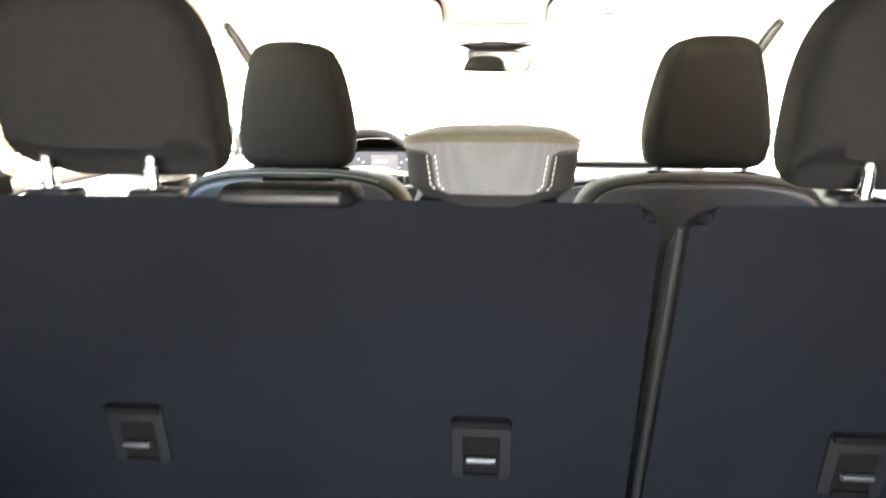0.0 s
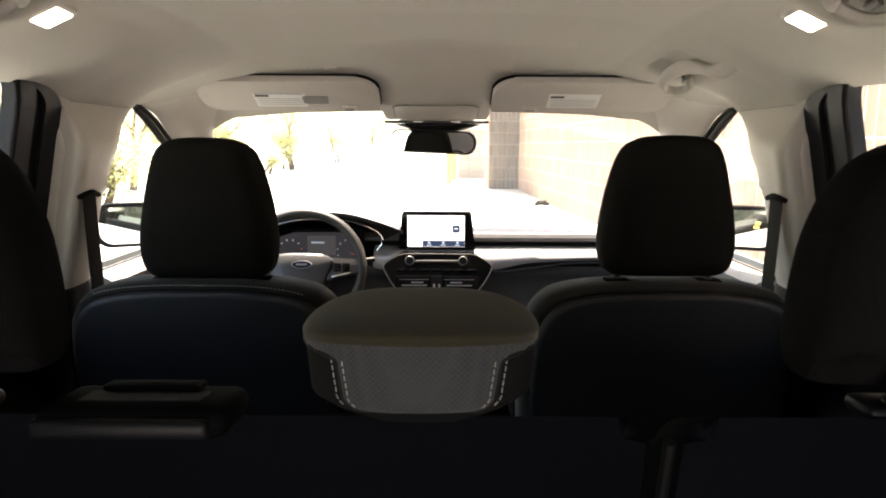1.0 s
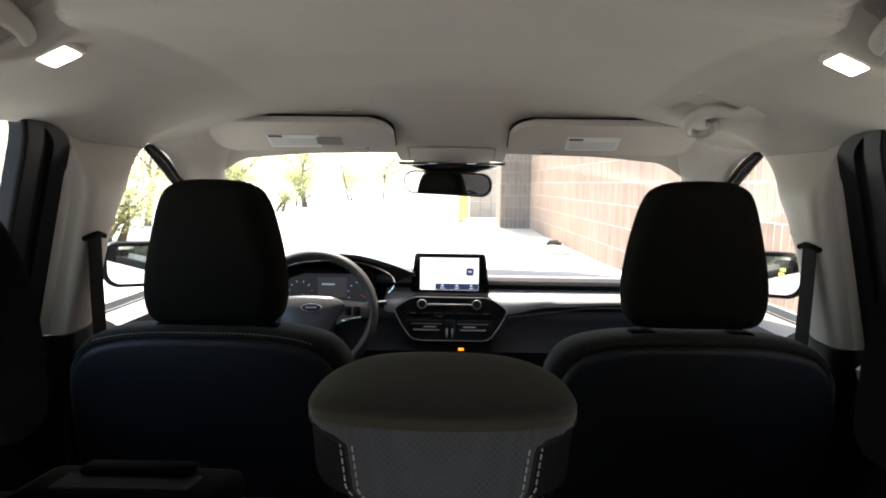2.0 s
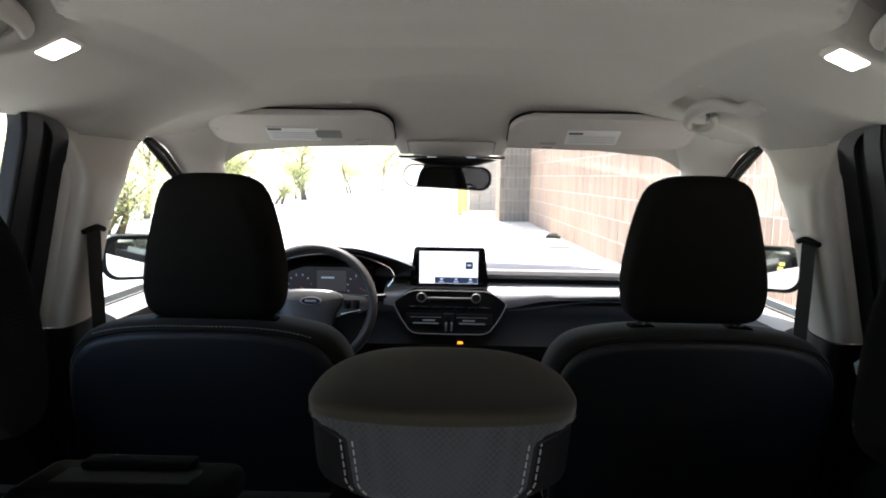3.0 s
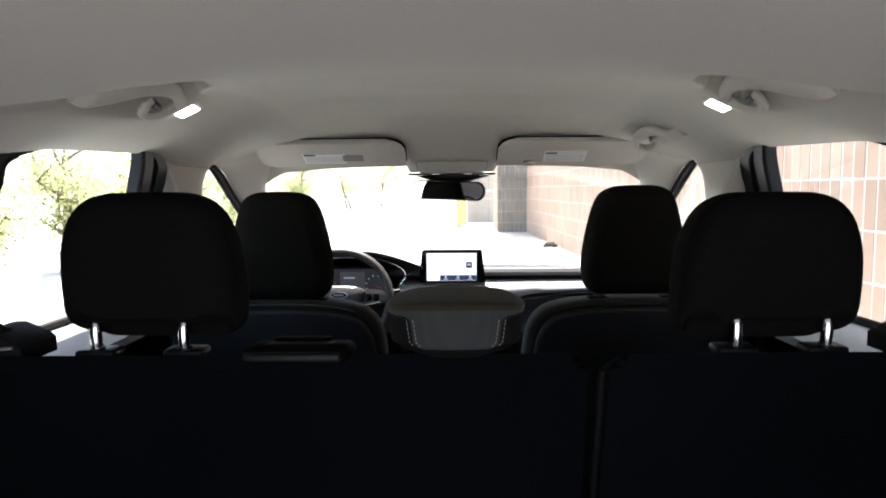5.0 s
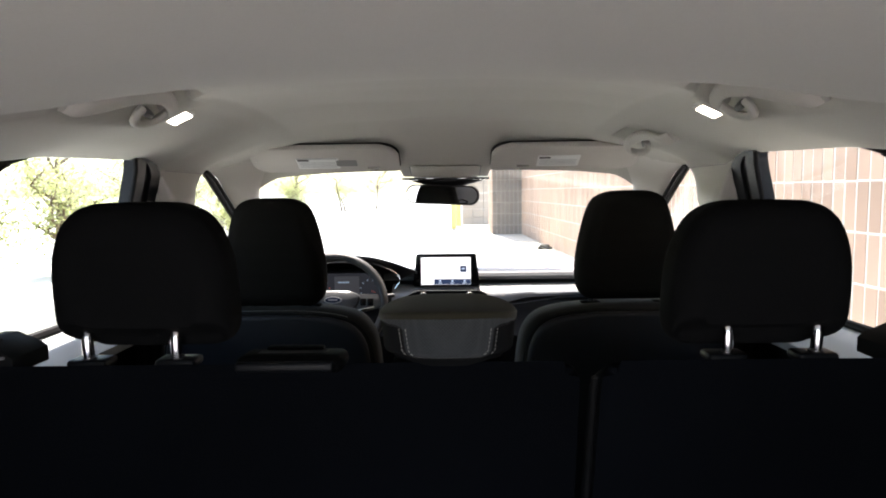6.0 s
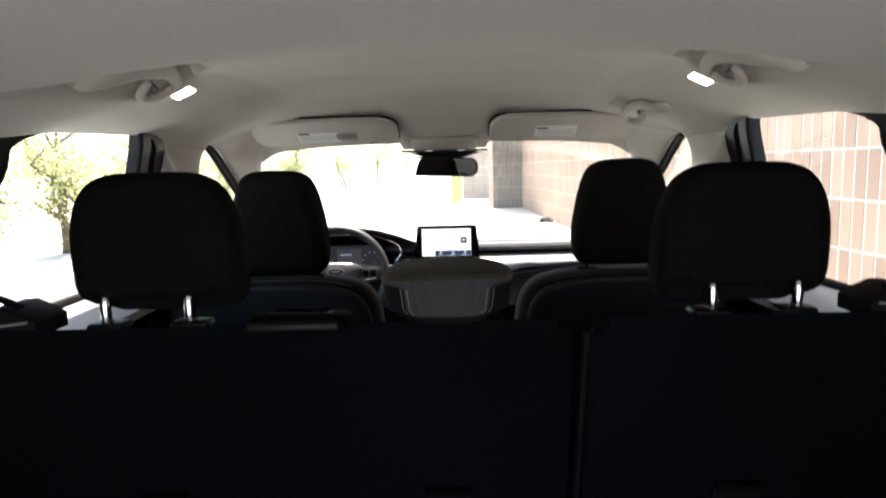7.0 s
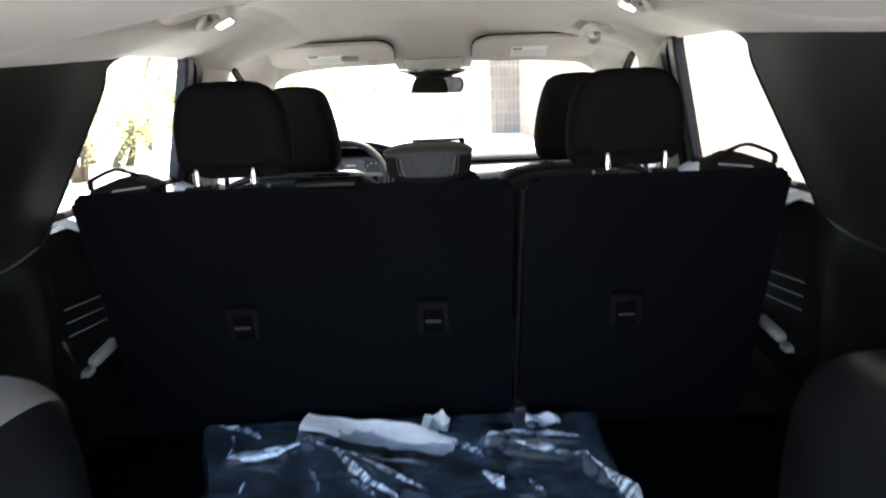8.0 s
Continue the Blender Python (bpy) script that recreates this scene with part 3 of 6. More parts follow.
def rear_door(s):
    o = (s * 0.79, 1.6, 0.45)
    skin = lambda y0, y1: sheet(lambda y, z: Vector((s * (0.885 + 0.02 * math.sin((z - 0.3) * 3.2)), y, z)), span(y0, y1, 6), span(0.32, 1.09, 10), (s * 0.01, 0, 0))
    d = thing("rear_door", o, "car rear door with black panel, pale sill cap and dark window frame", "car door", "rear doors")
    def panel(u, z):
        y = 1.0 + u * 0.92
        b = 0.05 * math.exp(-((z - 0.82) / 0.07) ** 2)
        return Vector((s * (0.785 - b - 0.02 * (z < 0.7)), y, z))
    part("door_panel", sheet(panel, span(0, 1, 10), span(0.42, 1.095, 22), (s * 0.035, 0, 0)), M_SIDE, d)
    part("sill_cap", sheet(lambda y, q: Vector((s * (0.702 + 0.088 * q), y, 1.074 + 0.048 * math.sin(q * 1.5))), span(1.19, 1.79, 12), span(0, 1, 8), (s * 0.006, 0, -0.02)), M_SILL, d, "pale satin sill cap")
    part("armrest", box((s * 0.742, 1.165, 0.822), (0.05, 0.105, 0.022), 0.010, 3, turn(6, 0, 0)), M_SILVER, d, "pale grey door pull")
    part("pull_cap", box((s * 0.742, 1.095, 0.806), (0.045, 0.028, 0.016), 0.006, 2, turn(6, 0, 0)), M_SILVER, d)
    for i in range(3):
        part("rib", tube([(s * 0.732, 1.06, 0.90 + 0.028 * i), (s * 0.732, 1.22, 0.885 + 0.028 * i)], 0.0016, 6), M_PAD, d)
    part("outer_skin", skin(1.0, 1.94), M_PAINT, d, "white painted outer skin")
    # upright of the window frame, in two bands with a black seal between
    for y0, y1, m, bend in ((1.765, 1.812, M_BANDGREY, 0.15), (1.812, 1.842, M_RUBBER, 0.5), (1.842, 1.89, M_GREYFRAME, 1.0)):
        part("frame_band", sheet(lambda y, z: Vector((s * (side_x(z) - (0.012 if m is not M_RUBBER else 0.004)), y - 0.02 * (1.47 - z) - bend * top_curve(z), z)), span(y0, y1, 4), span(1.06, 1.42, 10) + span(1.43, 1.477, 14), (s * 0.03, 0, 0)), m, d)
    part("window_seal", tube([(s * (side_x(z) - 0.011), 1.765 - 0.02 * (1.47 - z) - 0.15 * top_curve(z), z) for z in span(1.10, 1.474, 14)], 0.0055, 8), M_RUBBER, d)
    seal = smooth_line([(s * side_x(z), y + 0.004, z) for z, y in GLASS_REAR[:6]], 4)
    part("window_seal", tube(seal, 0.007, 8), M_RUBBER, d, "black rubber window seal")
    part("window_seal", tube([(s * side_x(1.12), y, 1.126) for y in span(1.06, 1.9, 8)], 0.009, 8), M_RUBBER, d)
    g = part("window_pane", sheet(lambda u, z: Vector((s * (side_x(z) + 0.012), lerp(GLASS_REAR, z) + (1.80 - lerp(GLASS_REAR, z)) * u, z)), span(0, 1, 4), span(1.07, 1.475, 6), (s * 0.004, 0, 0)), M_GLASS, d, "clear window glass")
    g.visible_shadow = False
    return d


def front_door(s):
    o = (s * 0.79, 2.5, 0.45)
    d = thing("front_door", o, "car front door with black panel and pale sill cap", "car door", "front doors")
    def panel(u, z):
        y = 2.0 + u * 1.15
        b = 0.06 * math.exp(-((z - 0.80) / 0.08) ** 2)
        return Vector((s * (0.785 - b), y, z))
    part("door_panel", sheet(panel, span(0, 1, 10), span(0.42, 1.055, 20), (s * 0.03, 0, 0)), M_PLASTIC, d)
    part("sill_cap", sheet(lambda y, t: Vector((s * (0.74 + 0.058 * t), y, 1.052 + 0.022 * math.sin(t * 1.6))), span(2.10, 3.06, 12), span(0, 1, 6), (s * 0.006, 0, -0.03)), M_SILVER, d, "pale satin sill cap")
    part("window_seal", tube([(s * side_x(1.08), y, 1.070) for y in span(2.1, 3.05, 8)], 0.006, 8), M_RUBBER, d)
    part("outer_skin", sheet(lambda y, z: Vector((s * (0.885 + 0.02 * math.sin((z - 0.3) * 3.2)), y, z)), span(1.96, 3.15, 6), span(0.32, 1.055, 10), (s * 0.01, 0, 0)), M_PAINT, d, "white painted outer skin")
    def glass(u, z):
        y0 = lerp(FRONT_EDGE, z)
        y1 = lerp([(1.06, 3.06), (1.09, 3.02), (1.255, 2.68), (1.398, 2.388), (1.44, 2.30), (1.466, 2.21)], z)
        return Vector((s * (side_x(z) + 0.012), y0 + (y1 - y0) * u, z))
    g = part("window_pane", sheet(glass, span(0, 1, 4), span(1.06, 1.465, 6), (s * 0.004, 0, 0)), M_GLASS, d, "clear window glass")
    g.visible_shadow = False
    return d


for s in (-1, 1):
    b_pillar(s)
    a_pillar(s)
    quarter_panel(s)
    outer_quarter(s)
    rear_door(s)
    front_door(s)


# raised tailgate
solo("tailgate", sheet(lambda u, t: Vector((u * (0.66 - 0.06 * t), -0.10 - 0.95 * t, 1.56 + 0.62 * t - 0.05 * u * u)), span(-1, 1, 11), span(0, 1, 10), (0, 0, 0.07)), M_PLASTIC, "raised tailgate with black lining over the load opening", "tailgate", "structure")


# windscreen
def screen_glass(u, t):
    a, b = Vector((0.69, 2.515, 1.428)), Vector((0.80, 3.29, 1.03))
    p = a.lerp(b, t)
    return Vector((u * p.x, p.y + 0.095 * (1 - u * u), p.z + (0.048 - 0.036 * t) * (1 - u * u)))


wind = solo("window_1", sheet(screen_glass, span(-1, 1, 13), span(0, 1, 8), (0, 0.004, 0.004)), M_GLASS, "clear raked windscreen of the car", "windscreen", "structure")
wind.visible_shadow = False
part("window_frame", tube([screen_glass(u, 0.0) + Vector((0, 0.004, 0.010)) for u in span(-1, 1, 13)], 0.006, 8), M_RUBBER, wind, "black band along the glass edge")

# bonnet
solo("car_bonnet", sheet(lambda u, y: Vector((u * (0.80 - 0.05 * (y - 3.4)), y, 1.022 - 0.022 * (y - 3.4) ** 1.3 - 0.03 * u * u + 0.006 * math.exp(-((abs(u) - 0.62) / 0.08) ** 2) - 2.4 * max(0.0, y - 4.26) ** 2)), span(-1, 1, 41), span(3.4, 4.46, 24), (0, 0, -0.03)), M_PAINT, "white painted bonnet of the car", "bonnet", "structure")
solo("scuttle", box((0, 3.37, 0.965), (1.6, 0.12, 0.04), 0.01), M_PLASTIC, "black plastic scuttle below the windscreen", "scuttle", "structure")


# ---- seats ----
def cushion(outline, y0, y1, r, lean=0.0, zref=0.0, steps=5, bm=None):
    """A padded form: an outline of (x, z), rounded towards both faces y0 and y1, leaning back by lean with height."""
    xs, zs = [p[0] for p in outline], [p[1] for p in outline]
    cx, cz, hw, hh = (max(xs) + min(xs)) / 2, (max(zs) + min(zs)) / 2, (max(xs) - min(xs)) / 2, (max(zs) - min(zs)) / 2
    rings = []
    prof = [(math.sin(radians(a)), 1 - math.cos(radians(a))) for a in span(0, 90, steps)]
    marks = [(y0 + r * b, r * (1 - a)) for a, b in prof] + [(y1 - r * b, r * (1 - a)) for a, b in reversed(prof)]
    for y, inset in marks:
        kx, kz = 1 - inset / hw, 1 - inset / hh
        rings.append([Vector((cx + (x - cx) * kx, y - lean * (cz + (z - cz) * kz - zref), cz + (z - cz) * kz)) for x, z in outline])
    return loft(rings, True, True, bm)


def closed_line(pts, n=4):
    P = list(pts) + [pts[0]]
    ring = [Vector((p[0], 0, p[1])) for p in pts]
    k = len(ring)
    out = []
    for i in range(k):
        a, b, c, d = ring[i - 1], ring[i], ring[(i + 1) % k], ring[(i + 2) % k]
        for j in range(n):
            t = j / n
            q = 0.5 * ((2 * b) + (c - a) * t + (2 * a - 5 * b + 4 * c - d) * t * t + (3 * b - a - 3 * c + d) * t ** 3)
            out.append((q.x, q.z))
    return out


def mirrored(half):
    """A whole outline from its right half, given from bottom to top."""
    return half + [(-x, z) for x, z in reversed(half)]


def rear_headrest(x):
    h = thing("headrest", (x, 1.10, 1.18), "charcoal cloth headrest on two chrome posts, on the rear seat", "headrest", "rear headrests")
    half = [(0.0462, 0.0191), (0.077, 0.0211), (0.0965, 0.0324), (0.1057, 0.0499), (0.1072, 0.0745), (0.1067, 0.1022), (0.1031, 0.136), (0.0923, 0.1689), (0.0759, 0.1904), (0.0513, 0.2017), (0.0205, 0.2038)]
    out = closed_line([(x + a, (1.174 if x > 0 else 1.18) + b) for a, b in mirrored(half)], 3)
    bm = cushion(out, 1.056, 1.146, 0.032, 0.10, 1.21, 8)
    for v in bm.verts:      # bevelled underside above the posts
        v.co.y += 0.046 * min(1.0, max(0.0, (1.240 - v.co.z) / 0.022)) * min(1.0, max(0.0, (1.146 - v.co.y) / 0.08)) * min(1.0, max(0.0, (0.105 - abs(v.co.x - x)) / 0.02))
    part("cushion", bm, M_CLOTH, h)
    out_by = math.copysign(0.0262, x)
    for dx in (out_by - 0.0555, out_by + 0.0555):
        p = part("post", tube(smooth_line([(x + dx, 1.099, 1.172), (x + dx, 1.098, 1.186), (x + dx, 1.096, 1.202), (x + dx, 1.096, 1.216), (x + dx, 1.102, 1.228), (x + dx, 1.118, 1.238)], 5), 0.0070, 12, up=(1, 0, 0)), M_CHROME, h, "chrome post")
        part("guide", box((x + dx, 1.104, 1.182), (0.050, 0.034, 0.012), 0.005, 3), M_LIP, h)
        part("collar", tube([(x + dx, 1.099, 1.180), (x + dx, 1.098, 1.190)], 0.0092, 12, up=(1, 0, 0)), M_PLASTIC, h)
    return h


rear_headrest(-0.365)
rear_headrest(0.381)


def rear_seatback(name, x0, x1, slant0, slant1, label):
    base = Vector((0, 1.172, FLOOR_Z - 0.02))
    up = Vector((0, -0.148, 0.989))
    H = 0.594
    seat = thing(name, ((x0 + x1) / 2, base.y, base.z), label, "seat back", "rear seat backs")
    r = 0.022
    out = []
    corners = [(x1 + slant1, 0.0, 0.01), (x1, H, r), (x0, H, r), (x0 + slant0, 0.0, 0.01)]
    k = len(corners)
    for i, (cx, cz, rad) in enumerate(corners):
        p, a, b = Vector((cx, cz)), Vector(corners[i - 1][:2]), Vector(corners[(i + 1) % k][:2])
        e0, e1 = p + (a - p).normalized() * rad, p + (b - p).normalized() * rad
        for t in span(0, 1, 6):
            out.append(tuple((e0 * (1 - t) ** 2 + p * 2 * t * (1 - t) + e1 * t ** 2)))
    bm = plate(out, base, (1, 0, 0), up, (0, 0.075, -0.034), 0.016, 3)
    body = part("backrest", bm, M_CARPET, seat, "dark felt-covered back")
    # padded front
    part("front_pad", box(((x0 + x1) / 2, base.y + 0.095 - 0.03, 0.85), (x1 - x0 - 0.05, 0.10, 0.48), 0.035, 3, turn(8.5, 0, 0)), M_CLOTH, seat)
    return seat, base, up


def anchor(seat, x, base, up, tilt=0.0):
    """Child seat anchor: a grey surround, a dark well and a steel bar."""
    z = 0.302
    c = base + Vector((x, 0, 0)) + up * z
    n = Vector((0, -0.989, -0.148))
    frame_out = rounded(0.068, 0.084, 0.008)
    a = part("anchor_surround", plate(frame_out, c + n * 0.004, (1, 0, 0), up, -n * 0.006, 0.002, 2), M_ANCHOR, seat, "dark plastic anchor surround")
    part("anchor_well", box(c + up * -0.008 + n * 0.0035, (0.042, 0.004, 0.050), 0.0015, 1, turn(8.5, 0, 0)), M_WELL, a, "black recess")
    part("anchor_bar", tube([c + up * -0.010 + n * 0.010 + Vector((-0.016, 0, 0)), c + up * -0.010 + n * 0.010 + Vector((0.016, 0, 0))], 0.0038, 8), M_BAR, a, "dull steel bar")
    part("anchor_lip", box(c + up * 0.037 + n * 0.007, (0.066, 0.008, 0.010), 0.003, 2, turn(8.5, 0, 0)), M_WELL, a)
    part("anchor_lip", box(c + up * -0.036 + n * 0.005, (0.040, 0.005, 0.007), 0.002, 2, turn(8.5, 0, 0)), M_WELL, a)


seat_l, base, up = rear_seatback("rear_seat_back", -0.70, 0.168, 0.03, -0.004, "wide dark felt-backed part of the split rear seat back")
anchor(seat_l, -0.402, base, up)
anchor(seat_l, 0.0, base, up)
seat_r, base, up = rear_seatback("rear_seat_back", 0.196, 0.706, -0.018, -0.03, "narrow dark felt-backed part of the split rear seat back")
anchor(seat_r, 0.404, base, up)
solo("rear_bench", box((0, 1.50, 0.60), (1.40, 0.46, 0.16), 0.05, 3), M_CLOTH, "charcoal cloth rear bench cushion", "seat", at=(0, 1.5, 0.52))
solo("bench_base", box((0, 1.46, 0.44), (1.36, 0.40, 0.18), 0.02), M_PLASTIC, "black plinth under the rear bench", "seat base", at=(0, 1.46, 0.35))
edge0, edge1 = base + up * 0.03 + Vector((0.1735, 0.006, 0)), base + up * 0.570 + Vector((0.187, 0.006, 0))
part("edge_binding", tube([edge0.lerp(edge1, k) for k in span(0, 1, 6)], 0.0048, 8), M_BINDING, seat_r, "grey edge binding")
part("hinge", box((0.182, 1.158, FLOOR_Z + 0.028), (0.03, 0.05, 0.055), 0.008), M_BAR, seat_r, "dark steel hinge bracket")


def centre_headrest():
    h = thing("headrest", (0, 1.10, 1.16), "low rear centre headrest with grey mesh panel and pale stitching", "headrest")
    CX, CY, Z0, RIM, TOP = 0.005, 1.1335, 1.190, 1.2455, 1.2505
    def skin(th, v, grow=0.0):
        """The padded surface: angle round it from the rear, and level (0 to 1 up the side, 1 to 2 over the top)."""
        k = min(v, 1.0)
        a, b = 0.0825 + 0.0045 * max(k, 0.0) ** 0.8, 0.0685 + 0.002 * k
        z = Z0 + (RIM - Z0) * k
        if v < 0.12:        # rounded foot
            q = min(1.0, 1 - v / 0.12)
            a, b = a - 0.007 * q * q - 0.05 * max(0.0, -v), b - 0.007 * q * q - 0.05 * max(0.0, -v)
        if v > 1:
            q = v - 1
            z, a, b = RIM + (TOP - RIM) * math.sin(math.pi / 2 * q) ** 0.8, a * (1 - q ** 2.6), b * (1 - q ** 2.6)
        s, c = math.sin(th), math.cos(th)
        x, y = a * math.copysign(abs(s) ** 0.77, s), -b * math.copysign(abs(c) ** 0.77, c)
        n = Vector((x / max(a, 1e-4) ** 2, y / max(b, 1e-4) ** 2, 0)) if v < 2 else Vector((0, 0, 1))
        if v > 1:
            n = n.normalized() * (2 - v) + Vector((0, 0, v - 1)) if n.length else Vector((0, 0, 1))
        z -= 0.008 * max(k, 0.0) * (abs(x) / 0.087) ** 4      # shoulders
        return Vector((CX + x, CY + y, z)) + n.normalized() * grow
    def edge(v):
        """Angle of the mesh panel's side seam: upright, with a round foot, and flaring out along the rim."""
        half = 0.0495 + 0.0075 * v - 0.018 * max(0.0, 1 - v / 0.22) ** 2.5
        a = 0.0825 + 0.0045 * v ** 0.8
        th = math.asin((half / a) ** (1 / 0.77))
        return th + (radians(170) - th) * max(0.0, (v - 0.66) / 0.34) ** 2.0
    ths = span(0, 2 * math.pi, 65)[:-1]
    levels = [-0.22, -0.1, 0, 0.04, 0.08, 0.12] + span(0.2, 1, 10) + [1.1, 1.25, 1.4, 1.55, 1.7, 1.82, 1.91, 1.97, 1.995]
    part("cushion", loft([[skin(t, v) for t in ths] for v in levels]), M_MATTE, h, "black padded sides")
    # mesh face, and the cloth that wraps the top
    part("mesh_panel", sheet(lambda u, v: skin(u * edge(v), v, 0.0016), span(-1, 1, 33), [0.03, 0.06, 0.1, 0.15, 0.2] + span(0.28, 0.8, 9) + [0.84, 0.88, 0.91], (0, 0.0012, 0)), M_MESH, h, "grey mesh panel")
    rows = [0.91, 0.935, 0.96, 0.98, 1.0, 1.08, 1.2, 1.35, 1.5, 1.65, 1.8, 1.9, 1.96, 1.999]
    part("top_panel", sheet(lambda u, v: skin(u * (edge(v) if v < 0.999 else math.pi), v, 0.0016), span(-1, 1, 49), rows, (0, 0.0008, -0.001)), M_TOPCLOTH, h, "brown-grey cloth top")
    for s in (-1, 1):
        low = span(0.1, 0.70, 14)
        part("stitching", stitches([skin(s * (edge(v) - 0.060), v, 0.0023) for v in low], 0.0052, 0.0034, 0.00050, up=(1, 0, 0)), M_THREAD, h, "pale stitching")
        part("stitching", stitches([skin(s * (edge(v) + 0.085), v, 0.0006) for v in low], 0.0052, 0.0034, 0.00050, up=(1, 0, 0)), M_THREAD, h, "pale stitching")
        line = [skin(s * (edge(v) + 0.012), v, 0.0008) for v in span(0.03, 0.97, 24)]
        part("seam", tube(line, 0.0017, 6, up=(1, 0, 0)), M_RUBBER, h)
    for x in (-0.05, 0.055):
        part("post", tube([(x, 1.10, 1.15), (x, 1.10, 1.20)], 0.006, 10), M_HUB, h, "dark metal post")
        part("guide", box((x, 1.10, 1.180), (0.030, 0.03, 0.008), 0.003), M_WELL, h)
    return h


centre_headrest()


def front_seat(x):
    st = thing("front_seat", (x, 1.95, 0.4), "charcoal cloth front seat with pale seam stitching", "car seat", "front seats")
    half = [(0.12, 0.42), (0.19, 0.44), (0.232, 0.52), (0.248, 0.65), (0.258, 0.82), (0.261, 0.93), (0.257, 1.010), (0.245, 1.063), (0.213, 1.101), (0.158, 1.118), (0.09, 1.125), (0.03, 1.126)]
    out = closed_line([(x + a, b) for a, b in mirrored(half)], 3)
    part("backrest", cushion(out, 1.775, 1.91, 0.045, 0.16, 1.05), M_SEATTOP, st)
    rear = [(x + (px - x) * 0.93, 0.77 + (pz - 0.77) * 0.955) for px, pz in out]
    part("back_panel", cushion(rear, 1.7715, 1.80, 0.012, 0.16, 1.05), M_SEATBACK, st, "smooth dark back panel")
    k = 0.965
    top = [(x + (px - x) * k, 0.77 + (pz - 0.77) * 0.984) for px, pz in out if pz > 0.93]
    top.sort(key=lambda p: p[0])
    line = [Vector((a, 1.785 - 0.16 * (b - 1.05), b)) for a, b in top]
    part("stitching", stitches([p for p in line if abs(p.x - x) < 0.19], 0.007, 0.0042, 0.0008 if x < 0 else 0.0005), M_THREAD if x < 0 else M_SEAM, st, "pale seam stitching" if x < 0 else "faint dark stitching")
    part("seam", tube([p + Vector((0, -0.001, -0.006)) for p in line], 0.0016, 5), M_VINYL, st)
    for s in (-1, 1):
        part("bolster", cushion(closed_line([(x + s * 0.175, 0.62), (x + s * 0.25, 0.62), (x + s * 0.262, 0.8), (x + s * 0.24, 0.97), (x + s * 0.18, 0.97)], 4), 1.86, 2.0, 0.03, 0.16, 1.05), M_CLOTH, st)
    part("seat_cushion", box((x, 2.12, 0.56), (0.50, 0.52, 0.16), 0.06, 3, turn(6, 0, 0)), M_CLOTH, st)
    part("seat_base", box((x, 2.10, 0.42), (0.44, 0.44, 0.10), 0.03), M_PLASTIC, st)
    part("side_handle", box((x - 0.255, 1.83, 0.80), (0.012, 0.05, 0.03), 0.005), M_STEEL, st)
    return st


def front_headrest(x, dz=0.0):
    h = thing("headrest", (x, 1.82, 1.10), "tall charcoal cloth headrest, on the front seat", "headrest", "front headrests")
    half = [(0.05, 0.022), (0.092, 0.024), (0.112, 0.036), (0.121, 0.062), (0.1235, 0.10), (0.1195, 0.15), (0.111, 0.20), (0.1, 0.238), (0.084, 0.262), (0.055, 0.274), (0.02, 0.277)]
    out = closed_line([(x + a, 1.105 + b + dz) for a, b in mirrored(half)], 3)
    bm = cushion(out, 1.775, 1.875, 0.035, 0.06, 1.12, 6)
    for v in bm.verts:      # the rear face tapers towards its top
        v.co.x = x + (v.co.x - x) * (1 - 0.15 * ease(1.875, 1.775, v.co.y) * ease(1.14, 1.36, v.co.z))
    part("cushion", bm, M_FRONTREST, h)
    for dx in (-0.085, 0.085):
        part("post", tube([(x + dx, 1.825, 1.08), (x + dx, 1.82, 1.15 + dz)], 0.0065, 10), M_HUB, h, "dark metal post")
        part("guide", box((x + dx, 1.825, 1.121), (0.046, 0.034, 0.014), 0.005), M_WELL, h)
    return h


front_seat(-0.420)
front_seat(0.430)
front_headrest(-0.408)
front_headrest(0.43, 0.008)


# ---- rear seat fittings ----
def belt_outlet():
    t = thing("belt_outlet", (-0.185, 1.06, 1.171), "black plastic belt outlet bezel on top of the rear seat back", "belt outlet")
    part("bezel", box((-0.184, 1.078, 1.188), (0.128, 0.060, 0.022), 0.010, 3, turn(-4, 0, 0)), M_WELL, t)
    part("slot", box((-0.184, 1.076, 1.1985), (0.085, 0.024, 0.003), 0.0015, 1, turn(-4, 0, 0)), M_RUBBER, t, "dark belt slot")
    part("flap", box((-0.184, 1.093, 1.2005), (0.070, 0.016, 0.005), 0.003, 2, turn(-4, 0, 0)), M_WELL, t)
    part("front_lip", box((-0.188, 1.047, 1.189), (0.116, 0.010, 0.013), 0.0045, 3), M_LIP, t, "smooth grey front lip")
    return t


belt_outlet()


